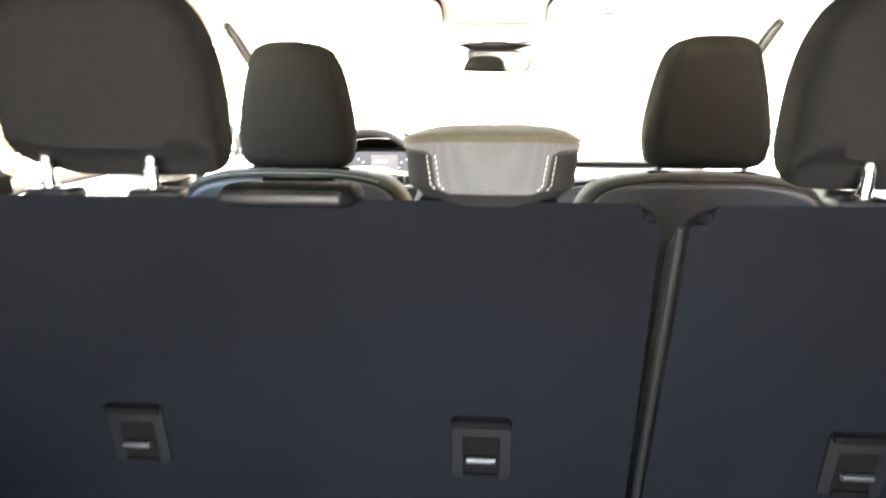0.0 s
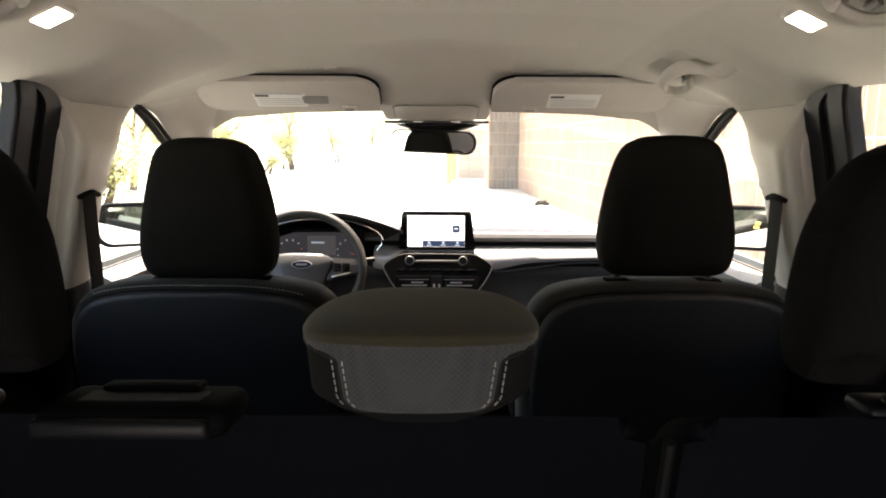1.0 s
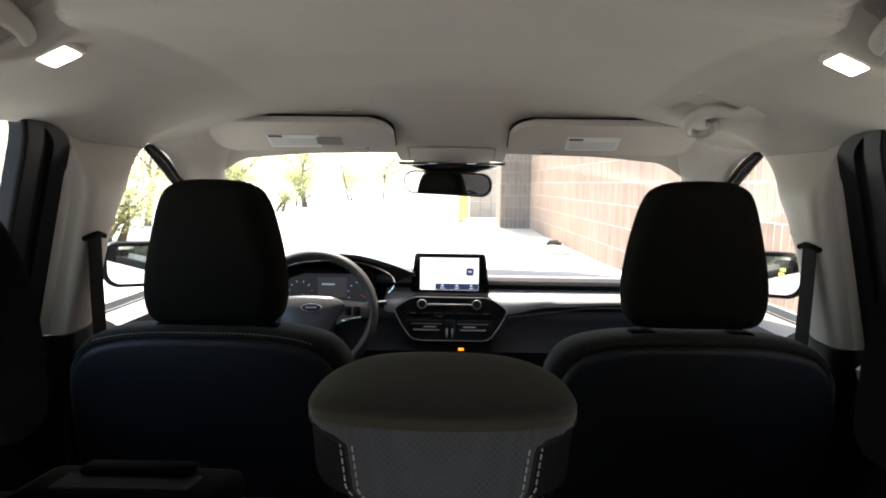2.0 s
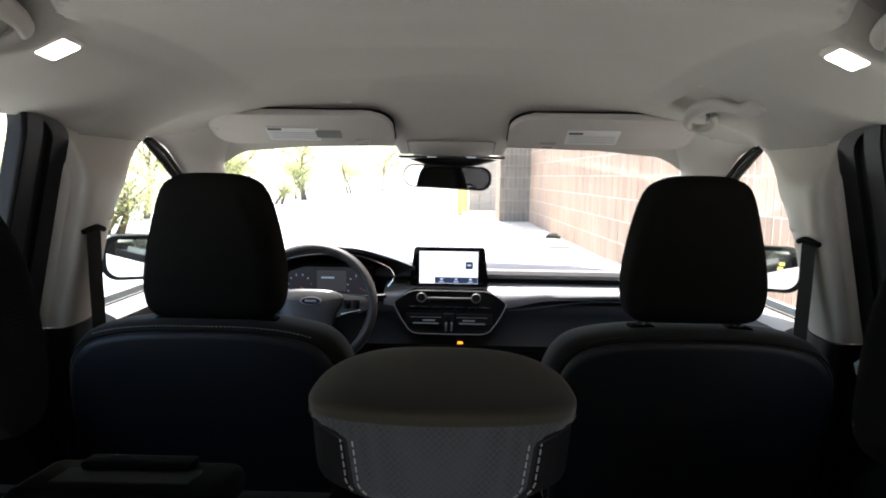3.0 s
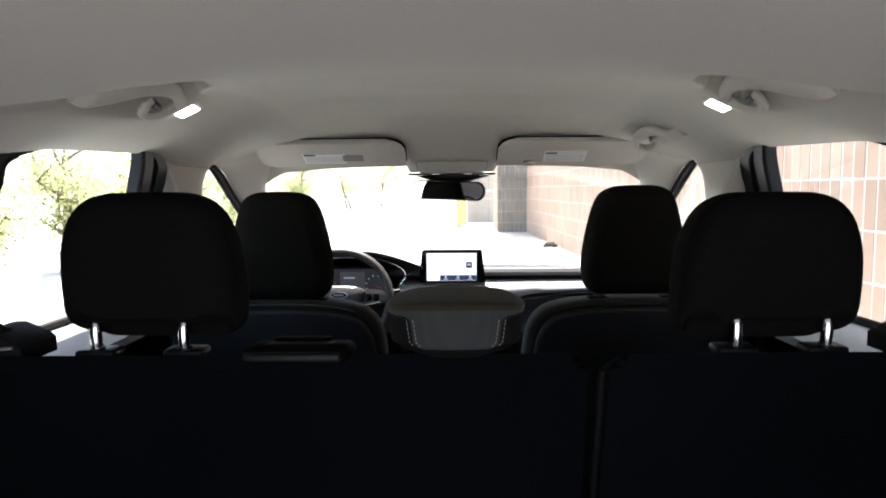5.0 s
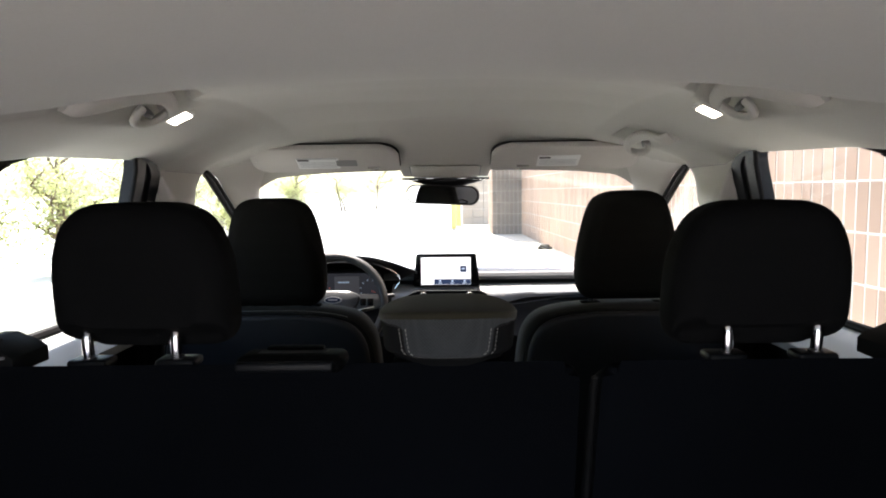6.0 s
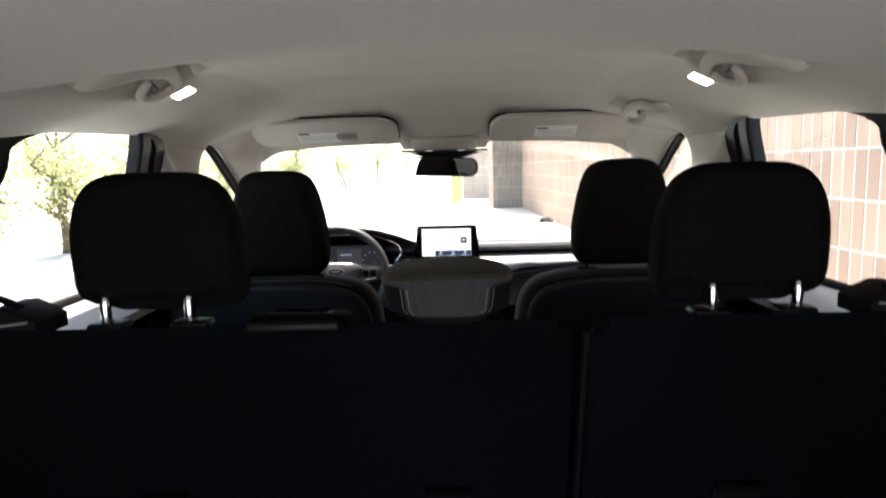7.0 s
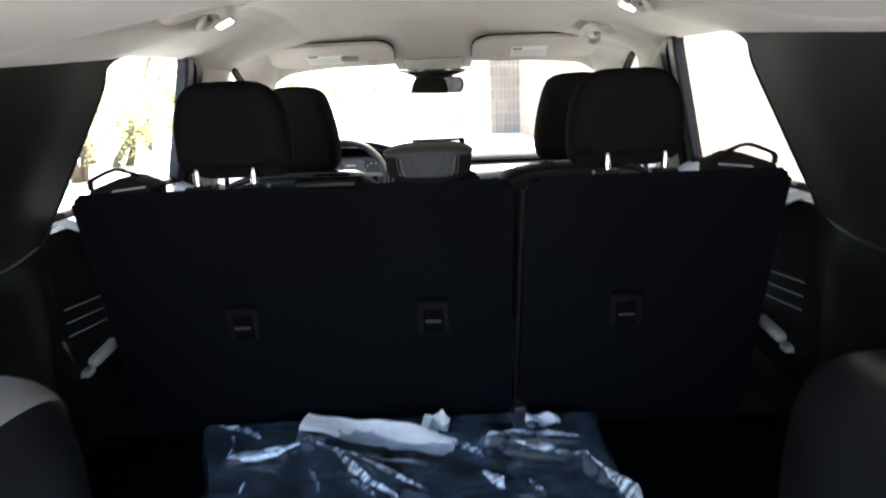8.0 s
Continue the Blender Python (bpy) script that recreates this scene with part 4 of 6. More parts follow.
def seat_release(s, out=0.0):
    t = thing("seat_release", (s * (0.615 + out), 1.13, 1.17), "black seat release lever beside the rear seat back", "release lever", "seat release levers")
    prof = [(0.536, 1.172), (0.536, 1.192), (0.545, 1.199), (0.575, 1.212), (0.592, 1.212), (0.655, 1.190), (0.665, 1.172)]
    part("housing", plate([(s * (a + out), b) for a, b in prof], (0, 1.085, 0), (1, 0, 0), (0, 0, 1), (0, 0.075, 0), 0.004, 2), M_MATTE, t)
    loop = smooth_line([(s * (0.556 + out), 1.09, 1.213), (s * (0.578 + out), 1.09, 1.223), (s * (0.602 + out), 1.09, 1.228), (s * (0.636 + out), 1.09, 1.216), (s * (0.653 + out), 1.09, 1.206), (s * (0.654 + out), 1.09, 1.190)], 5)
    part("lever", tube(loop, 0.0036, 8, r2=0.010, up=(0, 1, 0)), M_MATTE, t)
    part("edge_trim", tube([(s * (0.545 + out), 1.0835, 1.193), (s * (0.575 + out), 1.0835, 1.190), (s * (0.61 + out), 1.0835, 1.186)], 0.002, 6), M_SILVER, t, "pale edge strip")
    return t


seat_release(-1)
seat_release(1, 0.016)


# ---- roof fittings ----
def dome_lamp(s):
    x, y = s * 0.507, 1.562
    z = ceiling_z(x, y)
    t = thing("dome_lamp", (x, y, z), "lit dome lamp with a pale bezel in the roof lining", "lamp", "dome lamps")
    a = Vector((-s * 0.89, 0.10, 0.44)).normalized()
    b = Vector((0, 1, 0)) - a * a.y
    b.normalize()
    T = Matrix((a, b, a.cross(b))).transposed()
    c = Vector((x, y - 0.008, 1.5375))
    n = Vector((-s * 0.44, 0, -0.89))
    part("bezel", box(c - n * 0.0075, (0.054, 0.060, 0.014), 0.005, 3, T), M_TRIM, t)
    part("lens", box(c - n * 0.0008, (0.040, 0.044, 0.006), 0.0028, 2, T), M_LENS, t, "glowing lens")
    return t


dome_lamp(-1)
dome_lamp(1)


def swept(pts, radii, u, v, n=14, power=2.3):
    """A rod whose oval section (half sizes along u and v) changes along its points."""
    return loft([oval(p, a, b, power, n, u, v) for p, (a, b) in zip(pts, radii)])


def grab_handle(p0, p1, out, label, stand=0.017):
    """A folded-up roof handle, from its rear mount to its front one: a broad grip, and a curl with a coat hook under its front half."""
    p0, p1, out = Vector(p0), Vector(p1), Vector(out).normalized()
    t = thing("grab_handle", (p0 + p1) / 2, label, "grab handle", "grab handles")
    ax = (p1 - p0).normalized()
    out = (out - ax * out.dot(ax)).normalized()
    dn = ax.cross(out)
    if dn.z > 0:
        dn = -dn
    size = (p1 - p0).length
    P = lambda a, b, c: p0 + ax * (a * size) + dn * b + out * c
    line = smooth_line([P(-0.03, 0.000, -0.008), P(0.02, -0.004, stand * 0.7), P(0.15, -0.016, stand), P(0.38, -0.036, stand * 1.2), P(0.62, -0.034, stand * 1.25), P(0.84, -0.012, stand * 1.1), P(0.97, 0.010, stand * 0.8), P(1.02, 0.018, -0.008)], 6)
    k = len(line) - 1
    wide = lambda q: 0.0205 - 0.0075 * ease(0.35, 0.75, q) + 0.003 * ease(0.85, 1.0, q)
    part("grip", swept(line, [(wide(i / k), 0.0105 - 0.001 * i / k) for i in range(k + 1)], dn, out), M_CONSOLE, t)
    curl = smooth_line([P(0.985, 0.016, stand * 0.6), P(0.90, 0.036, stand * 0.8), P(0.77, 0.043, stand * 0.9), P(0.655, 0.035, stand * 0.9), P(0.625, 0.020, stand * 0.8), P(0.66, 0.010, stand * 0.5)], 6)
    part("front_mount", tube(curl, 0.0085, 10, r2=0.0075, up=tuple(out)), M_CONSOLE, t)
    part("coat_hook", tube(smooth_line([P(0.80, 0.026, -0.004), P(0.80, 0.024, stand * 0.6), P(0.76, 0.022, stand * 0.9), P(0.72, 0.020, stand * 0.6)], 5), 0.0052, 8), M_FLAP, t, "grey coat hook")
    part("mount_cap", swept([P(-0.01, 0.0, -0.010), P(-0.01, 0.0, 0.004), P(-0.01, 0.0, 0.007)], [(0.020, 0.016), (0.019, 0.015), (0.013, 0.010)], dn, ax), M_CONSOLE, t)
    return t


for s in (-1, 1):
    grab_handle((s * 0.509, 1.195, 1.522), (s * 0.477, 1.452, 1.558), (-s * 0.62, -0.05, -0.78), "pale beige grab handle with coat hook on the roof lining")


def front_handle():
    """The passenger's roof handle: a plank-like grip that bends down at its front end into a hook."""
    t = thing("grab_handle", (0.54, 2.07, 1.525), "pale beige grab handle above the front passenger door", "grab handle", "grab handles")
    line = smooth_line([(0.572, 1.925, 1.524), (0.556, 1.952, 1.515), (0.538, 2.0, 1.530), (0.524, 2.06, 1.534), (0.517, 2.12, 1.523), (0.526, 2.165, 1.509), (0.546, 2.185, 1.501)], 6)
    k = len(line) - 1
    part("grip", swept(line, [(0.0185 - 0.008 * ease(0.35, 0.9, i / k), 0.0085) for i in range(k + 1)], (0.80, 0.0, -0.60), (-0.60, 0.0, -0.80)), M_CONSOLE, t)
    hook = smooth_line([(0.540, 2.183, 1.502), (0.560, 2.182, 1.498), (0.574, 2.160, 1.500), (0.575, 2.138, 1.510), (0.566, 2.125, 1.524)], 6)
    part("front_mount", tube(hook, 0.0085, 10, r2=0.0100, up=(0, 0, 1)), M_CONSOLE, t)
    part("coat_hook", tube(smooth_line([(0.556, 2.13, 1.530), (0.556, 2.12, 1.519), (0.560, 2.135, 1.514)], 5), 0.0045, 8), M_FLAP, t, "grey coat hook")
    return t


front_handle()


def corners(w, h, radii, n=7):
    """A rectangle outline, full sizes, with a radius for each corner: right bottom, left bottom, left top, right top (b runs down)."""
    out = []
    for (sx, sy, a0), r in zip(((1, 1, 0), (-1, 1, 90), (-1, -1, 180), (1, -1, 270)), radii):
        for i in range(n):
            a = radians(a0 + 90 * i / (n - 1))
            out.append((sx * (w / 2 - r) + r * math.cos(a), sy * (h / 2 - r) + r * math.sin(a)))
    return out


def sun_visor(s):
    cx, w = s * 0.384, 0.470
    d = Vector((0, 0.132, -0.070)).normalized()
    n = Vector((0, -0.47, -0.88)).normalized()
    c = Vector((cx, 2.367, 1.496))
    t = thing("sun_visor", tuple(c), "pale beige cloth sun visor folded up, with a paper label" if s > 0 else "pale beige cloth sun visor folded up, with label and vanity flap", "sun visor", "sun visors")
    def outline(grow):
        r = (0.014, 0.042, 0.048, 0.055) if s < 0 else (0.042, 0.014, 0.055, 0.048)
        pts = corners(w + grow, 0.138 + grow, r)
        return [(a, b - 0.004 * (1 - (2 * a / w) ** 2)) for a, b in pts]
    part("panel", plate(outline(0), c + n * 0.004, (1, 0, 0), d, -n * 0.018, 0.007, 3), M_VISOR, t)
    # black plate, slightly larger than the visor, stands in for its contact shadow
    part("edge_shadow_gap", plate(outline(0.006), c - n * 0.014, (1, 0, 0), d, -n * 0.004, 0.0015, 1), M_RUBBER, t, "dark plate for the shadow round the visor")
    lx = -0.483 + 0.075 if s < 0 else 0.432 - 0.07
    q = Vector((lx, c.y, c.z)) + n * 0.0045 + d * 0.012
    lab = part("label", plate(rounded(0.135, 0.066, 0.003, 2), q, (1, 0, 0), d, n * 0.0008), M_PAPER, t, "white paper warning label")
    part("label_band", plate(rounded(0.130, 0.006, 0.001, 2), q + n * 0.001 - d * 0.030, (1, 0, 0), d, n * 0.0004), M_PRINT if s < 0 else M_PAPER, lab)
    part("label_bar", plate(rounded(0.036, 0.009, 0.001, 2), q + n * 0.001 - d * 0.020 + Vector((-0.045, 0, 0)), (1, 0, 0), d, n * 0.0004), M_INK, lab, "black bar of small print")
    for i in range(4):
        part("label_bar", plate(rounded(0.118, 0.0022, 0.0008, 2), q + n * 0.001 + d * (-0.006 + 0.009 * i), (1, 0, 0), d, n * 0.0004), M_PRINT, lab)
    if s < 0:
        part("vanity_flap", plate(rounded(0.066, 0.036, 0.004, 3), Vector((-0.316, c.y, c.z)) + n * 0.0045 + d * 0.012, (1, 0, 0), d, n * 0.001), M_FLAP, t, "grey flap")
    px = -0.232 if s < 0 else 0.252
    p = Vector((px, c.y, c.z)) + n * 0.005 + d * 0.046
    part("clip", box(p, (0.040, 0.014, 0.012), 0.004, 2, turn(-28, 0, 0)), M_TRIM, t)
    part("clip_gap", box(p + n * 0.001 + d * 0.006, (0.026, 0.006, 0.010), 0.001, 1, turn(-28, 0, 0)), M_INK, t)
    ox = s * (abs(cx) + w / 2 - 0.02)
    part("hinge_arm", tube(smooth_line([(ox, c.y - 0.03, c.z + 0.05), (ox + s * 0.02, c.y - 0.01, c.z + 0.02), (ox, c.y, c.z)], 5), 0.008, 8), M_TRIM, t)
    return t


sun_visor(-1)
sun_visor(1)
clip = thing("visor_clip", (-0.266, 2.318, 1.56), "small pale beige clip on the roof lining", "clip")
part("button", loft([oval((-0.266, 2.318, 1.572), 0.020, 0.013, 2.2, 16), oval((-0.266, 2.318, 1.560), 0.020, 0.013, 2.2, 16), oval((-0.266, 2.318, 1.556), 0.015, 0.009, 2.2, 16)]), M_TRIM, clip)


def overhead_console():
    t = thing("overhead_console", (0, 2.45, 1.50), "pale beige overhead console with storage lid and map lamps", "console")
    BOTTOM = [(2.10, 1.599), (2.16, 1.590), (2.22, 1.574), (2.30, 1.545), (2.38, 1.508), (2.44, 1.484), (2.52, 1.461), (2.575, 1.447), (2.60, 1.443)]
    def skin(u, y):
        hw = lerp([(2.10, 0.235), (2.30, 0.212), (2.44, 0.192), (2.50, 0.176), (2.56, 0.164), (2.615, 0.158)], y)
        x = u * hw
        flat = lerp([(2.10, 0.30), (2.3, 0.50), (2.44, 0.70), (2.50, 0.84), (2.56, 0.92), (2.615, 0.95)], y)
        roof = ceiling_z(x, min(y, 2.52)) + (0.001 if y < 2.5 else 0.02)
        k = ease(1.0, flat, abs(u))
        return Vector((x, y, roof * (1 - k) + min(lerp(BOTTOM, y), roof) * k + 0.010 * max(0.0, (y - 2.585) / 0.03) ** 2))
    part("housing", sheet(skin, span(-1, 1, 49), span(2.10, 2.615, 30), (0, 0, 0.02)), M_CONSOLE, t, smooth=60)
    # lid on the sloping lower face
    a, b = Vector((0, 2.445, 1.4815)), Vector((0, 2.565, 1.4485))
    d = (b - a).normalized()
    n = Vector((0, -d.z, d.y)) * -1
    lid = part("lid", plate(rounded(0.232, 0.112, 0.012, 4), (a + b) / 2 + n * 0.0022, (1, 0, 0), d, n * 0.0035, 0.0012, 2), M_CONSOLE, t, "pale storage lid")
    for x in (-0.119, 0.119):
        part("lid_joint", tube([(a + b) / 2 + n * 0.0030 + Vector((x, 0, 0)) + d * y for y in span(-0.045, 0.05, 5)], 0.0018, 5), M_HUB, t)
    part("lid_lip", box((0, 2.571, 1.4445), (0.222, 0.012, 0.005), 0.002, 2, turn(-14, 0, 0)), M_CONSOLE, lid)
    strip = [(-0.156, 0.0), (0.156, 0.0), (0.148, 0.016), (0.085, 0.030), (-0.085, 0.030), (-0.148, 0.016)]
    part("lamp_strip", plate([(x, y) for x, y in strip], (0, 2.592, 1.4425), (1, 0, 0), (0, 1, -0.12), (0, 0, -0.008), 0.002, 2), M_GLOSS, t, "gloss black lamp strip")
    for x in (-0.056, 0.058):
        part("map_lamp", box((x, 2.5935, 1.4385), (0.030, 0.008, 0.006), 0.002, 1), M_CHROME, t, "bright map lamp lens")
    return t


overhead_console()


def rear_mirror():
    t = thing("rear_view_mirror", (-0.012, 2.60, 1.40), "black framed rear view mirror below the overhead console", "mirror")
    c = Vector((-0.0125, 2.600, 1.380))
    R = turn(2, 0, -12.5) @ turn(0, 2.2, 0)
    def ring(k, dy, kz=None):
        return [c + R @ Vector((x * k, dy, z * (kz or k))) for x, z in rounded(0.266, 0.069, 0.031, 8)]
    part("housing", loft([ring(0.975, -0.006, 0.94), ring(1.0, -0.002), ring(1.0, 0.008), ring(0.92, 0.026, 0.8), ring(0.6, 0.036, 0.5)]), M_PLASTIC, t)
    part("mirror_glass", loft([ring(0.955, -0.0085, 0.86), ring(0.958, -0.0062, 0.87)]), M_MIRROR, t, "silvered glass", smooth=20)
    part("stem", tube([(-0.011, 2.615, 1.392), (-0.009, 2.632, 1.408), (-0.008, 2.645, 1.425)], 0.012, 10), M_PLASTIC, t)
    rings = []
    for z, hw, hd in ((1.442, 0.152, 0.034), (1.437, 0.147, 0.038), (1.430, 0.128, 0.038), (1.421, 0.098, 0.034), (1.411, 0.062, 0.030), (1.404, 0.042, 0.02)):
        rings.append(oval((0.004, 2.645, z), hw, hd, 2.6, 28))
    part("sensor_pod", loft(rings), M_PLASTIC, t, "black sensor pod")
    return t


rear_mirror()


def seat_belt(s):
    t = thing("seat_belt", (s * 0.69, 1.99, 1.10), "black seat belt with a pale height adjuster on the door pillar", "seat belt", "front seat belts")
    x = s * 0.706
    part("adjuster", box((x - s * 0.012, 1.955, 1.308), (0.024, 0.095, 0.060), 0.010, 3, turn(8, 0, 0)), M_TRIM, t, "pale beige height adjuster")
    part("guide_loop", tube(smooth_line([(x - s * 0.025, 1.885, 1.268), (x - s * 0.03, 1.920, 1.275), (x - s * 0.025, 1.955, 1.268)], 5), 0.0055, 8), M_MATTE, t)
    line = smooth_line([(x - s * 0.026, 1.919, 1.272), (x - s * 0.026, 1.920, 1.18), (x - s * 0.027, 1.922, 1.06), (x - s * 0.03, 1.915, 0.75), (x - s * 0.02, 1.91, 0.50)], 6)
    bm = loft([[p + Vector((0, -0.023, 0)), p + Vector((0, 0.023, 0)), p + Vector((s * 0.0015, 0.023, 0)), p + Vector((s * 0.0015, -0.023, 0))] for p in line])
    part("strap", bm, M_STRAP, t, "black webbing")
    return t


seat_belt(-1)
seat_belt(1)


# ---- dashboard ----
def dashboard():
    t = thing("dashboard", (0, 3.0, 0.6), "black soft-touch dashboard with a satin silver band", "dashboard")
    xs = span(-0.79, 0.79, 25)
    pad = lambda x: [Vector((x, y, z)) for y, z in ((3.36, 0.985), (3.15, 1.025), (3.0, 1.052), (2.955, 1.058), (2.934, 1.054), (2.926, 1.042), (2.932, 1.030), (3.0, 1.01), (3.36, 0.96))]
    part("pad", loft([pad(x) for x in xs]), M_PAD, t, "dark grey soft pad")
    gap = lambda x: [Vector((x, y, z)) for y, z in ((2.955, 1.034), (2.955, 0.985), (3.1, 0.95), (3.1, 1.0))]
    part("recess", loft([gap(x) for x in xs]), M_RUBBER, t)
    def band(x):
        """Deep beside the control panel and thinner towards the door; its face rolls under."""
        k = ease(0.17, 0.34, abs(x - 0.006)) * 0.7 + ease(0.3, 0.62, abs(x)) * 0.3
        zt, zb = 1.006, 0.936 + 0.041 * k
        h = zt - zb
        return [Vector((x, y, z)) for y, z in ((2.955, zt + 0.002), (2.930, zt), (2.895, zt - 0.10 * h), (2.872, zt - 0.24 * h), (2.856, zt - 0.45 * h), (2.850, zt - 0.70 * h), (2.852, zb), (2.92, zb - 0.004))]
    part("silver_band", loft([band(x) for x in span(-0.224, 0.78, 45)]), M_SILVER, t, "satin silver band")
    low = lambda x: [Vector((x, y, z)) for y, z in ((2.93, 0.960), (2.862, 0.950), (2.854, 0.938), (2.850, 0.915), (2.848, 0.89), (2.80, 0.82), (2.83, 0.74), (2.92, 0.55), (3.30, 0.55), (3.30, 0.985))]
    part("lower_panel", loft([low(x) for x in xs]), M_PLASTIC, t)
    part("crease", tube([(x, 2.852, 0.930 + 0.036 * ease(0.17, 0.52, x)) for x in span(0.20, 0.77, 18)], 0.0022, 6), M_HUB, t)
    part("console", box((0, 2.45, 0.56), (0.24, 0.85, 0.30), 0.04, 3), M_WELL, t, "black centre console")
    part("indicator", box((0.039, 2.800, 0.828), (0.018, 0.010, 0.007), 0.002, 1), M_AMBER, t, "small lit amber indicator")
    return t


dashboard()


def centre_stack():
    y = 2.792
    t = thing("control_panel", (0, y, 0.84), "gloss black heater and vent panel with two chrome-ringed knobs", "control panel")
    half = [(0.100, 0.863), (0.120, 0.866), (0.136, 0.876), (0.160, 0.907), (0.180, 0.940), (0.187, 0.958), (0.183, 0.966), (0.160, 0.982), (0.138, 0.994), (0.115, 1.000)]
    out = [(0.003 + x, z) for x, z in mirrored(half)]
    tilt = 0.28
    P = lambda x, z, d=0.0: Vector((x, y - (0.92 - z) * tilt - d, z))
    bm = bmesh.new()
    fr = [bm.verts.new(P(x, z)) for x, z in out]
    bk = [bm.verts.new(P(x, z) + Vector((0, 0.06, 0))) for x, z in out]
    bm.faces.new(fr)
    bm.faces.new(list(reversed(bk)))
    for i in range(len(fr)):
        j = (i + 1) % len(fr)
        bm.faces.new((fr[i], bk[i], bk[j], fr[j]))
    part("panel", bm, M_GLOSS, t)
    low = [P(0.003 + x, z, 0.002) for x, z in [(-a, b) for a, b in reversed(half[:7])] + half[:7]]
    part("bright_edge", tube(low, 0.0015, 8), M_SILVER, t, "bright metal outline")
    part("bright_edge", tube([P(0.003 + x, z + 0.001) for x, z in half[6:] + [(-a, b) for a, b in reversed(half[6:])]], 0.0014, 6), M_SILVER, t)
    for s in (-1, 1):
        k = P(s * 0.091 - 0.002, 0.980)
        ring = part("knob_ring", tube([k + Vector((0.0140 * math.cos(a), -0.008, 0.0140 * math.sin(a))) for a in span(0, 2 * math.pi, 25)[:-1]], 0.0020, 8, True, up=(0, 1, 0)), M_SILVER, t, "bright metal ring")
        part("knob", tube([k + Vector((0, 0.01, 0)), k + Vector((0, -0.010, 0))], 0.0128, 20), M_PLASTIC, t)
        # vents
        for i, z in enumerate((0.917, 0.897)):
            part("vent_blade", box(P(s * 0.077, z, 0.003), (0.105 - 0.018 * i, 0.008, 0.0034), 0.0015, 1), M_SILVER, t, "bright-edged vent blade")
        part("vent_tab", box(P(s * 0.066, 0.907, 0.006), (0.042, 0.008, 0.0040), 0.0015, 1), M_SILVER, t)
        part("vent_well", box(P(s * 0.082, 0.905, 0.0008), (0.122, 0.004, 0.048), 0.004, 1), M_RUBBER, t)
    part("slot", box(P(0, 0.977, 0.002), (0.150, 0.006, 0.008), 0.002, 1), M_SILVER, t, "bright slot")
    part("slot_gap", box(P(0, 0.977, 0.0045), (0.142, 0.006, 0.0045), 0.001, 1), M_RUBBER, t)
    for i in range(7):
        part("button", box(P(-0.12 + 0.04 * i, 0.945, 0.0002), (0.034, 0.005, 0.011), 0.002, 1), M_GLOSS, t)
    for s in (-1, 1):
        part("hazard_key", box(P(s * 0.009, 0.888, 0.006), (0.007, 0.006, 0.03), 0.002, 1), M_STEEL, t)
    part("centre_post", box(P(0, 0.902, 0.003), (0.036, 0.008, 0.060), 0.004, 2), M_PLASTIC, t)
    return t


centre_stack()


def touch_screen():
    t = thing("touch_screen", (0, 2.91, 1.0), "upright lit touch screen in a black bezel on the dashboard", "screen")
    y = 2.893
    out = [(-0.118, 1.139), (0.114, 1.139), (0.121, 1.132), (0.135, 1.012), (0.128, 1.004), (-0.132, 1.004), (-0.139, 1.012), (-0.125, 1.132)]
    part("bezel", plate(out, (0, y, 0), (1, 0, 0), (0, 0, 1), (0, 0.022, 0), 0.003, 2), M_GLOSS, t)
    d = part("display", plate([(-0.105, 1.013), (0.097, 1.013), (0.097, 1.125), (-0.105, 1.125)], (0, y - 0.0006, 0), (1, 0, 0), (0, 0, 1), (0, -0.0006, 0)), M_SCREEN, t, "white lit map display")
    part("menu_bar", plate([(-0.052, 1.014), (0.0965, 1.014), (0.0965, 1.0355), (-0.052, 1.0355)], (0, y - 0.0016, 0), (1, 0, 0), (0, 0, 1), (0, -0.0005, 0)), M_SCREENBLUE, d, "dark blue menu bar")
    part("tile", plate(rounded(0.026, 0.026, 0.002, 2), (0.067, y - 0.0016, 1.077), (1, 0, 0), (0, 0, 1), (0, -0.0005, 0)), M_SCREENBLUE, d, "dark blue tile")
    part("tile_mark", plate(rounded(0.013, 0.006, 0.001, 2), (0.067, y - 0.0024, 1.078), (1, 0, 0), (0, 0, 1), (0, -0.0004, 0)), M_SCREENICON, d)
    for x in (-0.028, 0.022, 0.072):
        part("menu_icon", plate(rounded(0.009, 0.007, 0.002, 3), (x, y - 0.0024, 1.0285), (1, 0, 0), (0, 0, 1), (0, -0.0004, 0)), M_SCREENICON, d)
        part("menu_bar_text", plate(rounded(0.017, 0.003, 0.001, 2), (x, y - 0.0024, 1.0195), (1, 0, 0), (0, 0, 1), (0, -0.0004, 0)), M_SCREENICON, d)
    part("mount", box((0, 2.95, 1.03), (0.16, 0.08, 0.06), 0.015), M_PLASTIC, t)
    return t


touch_screen()


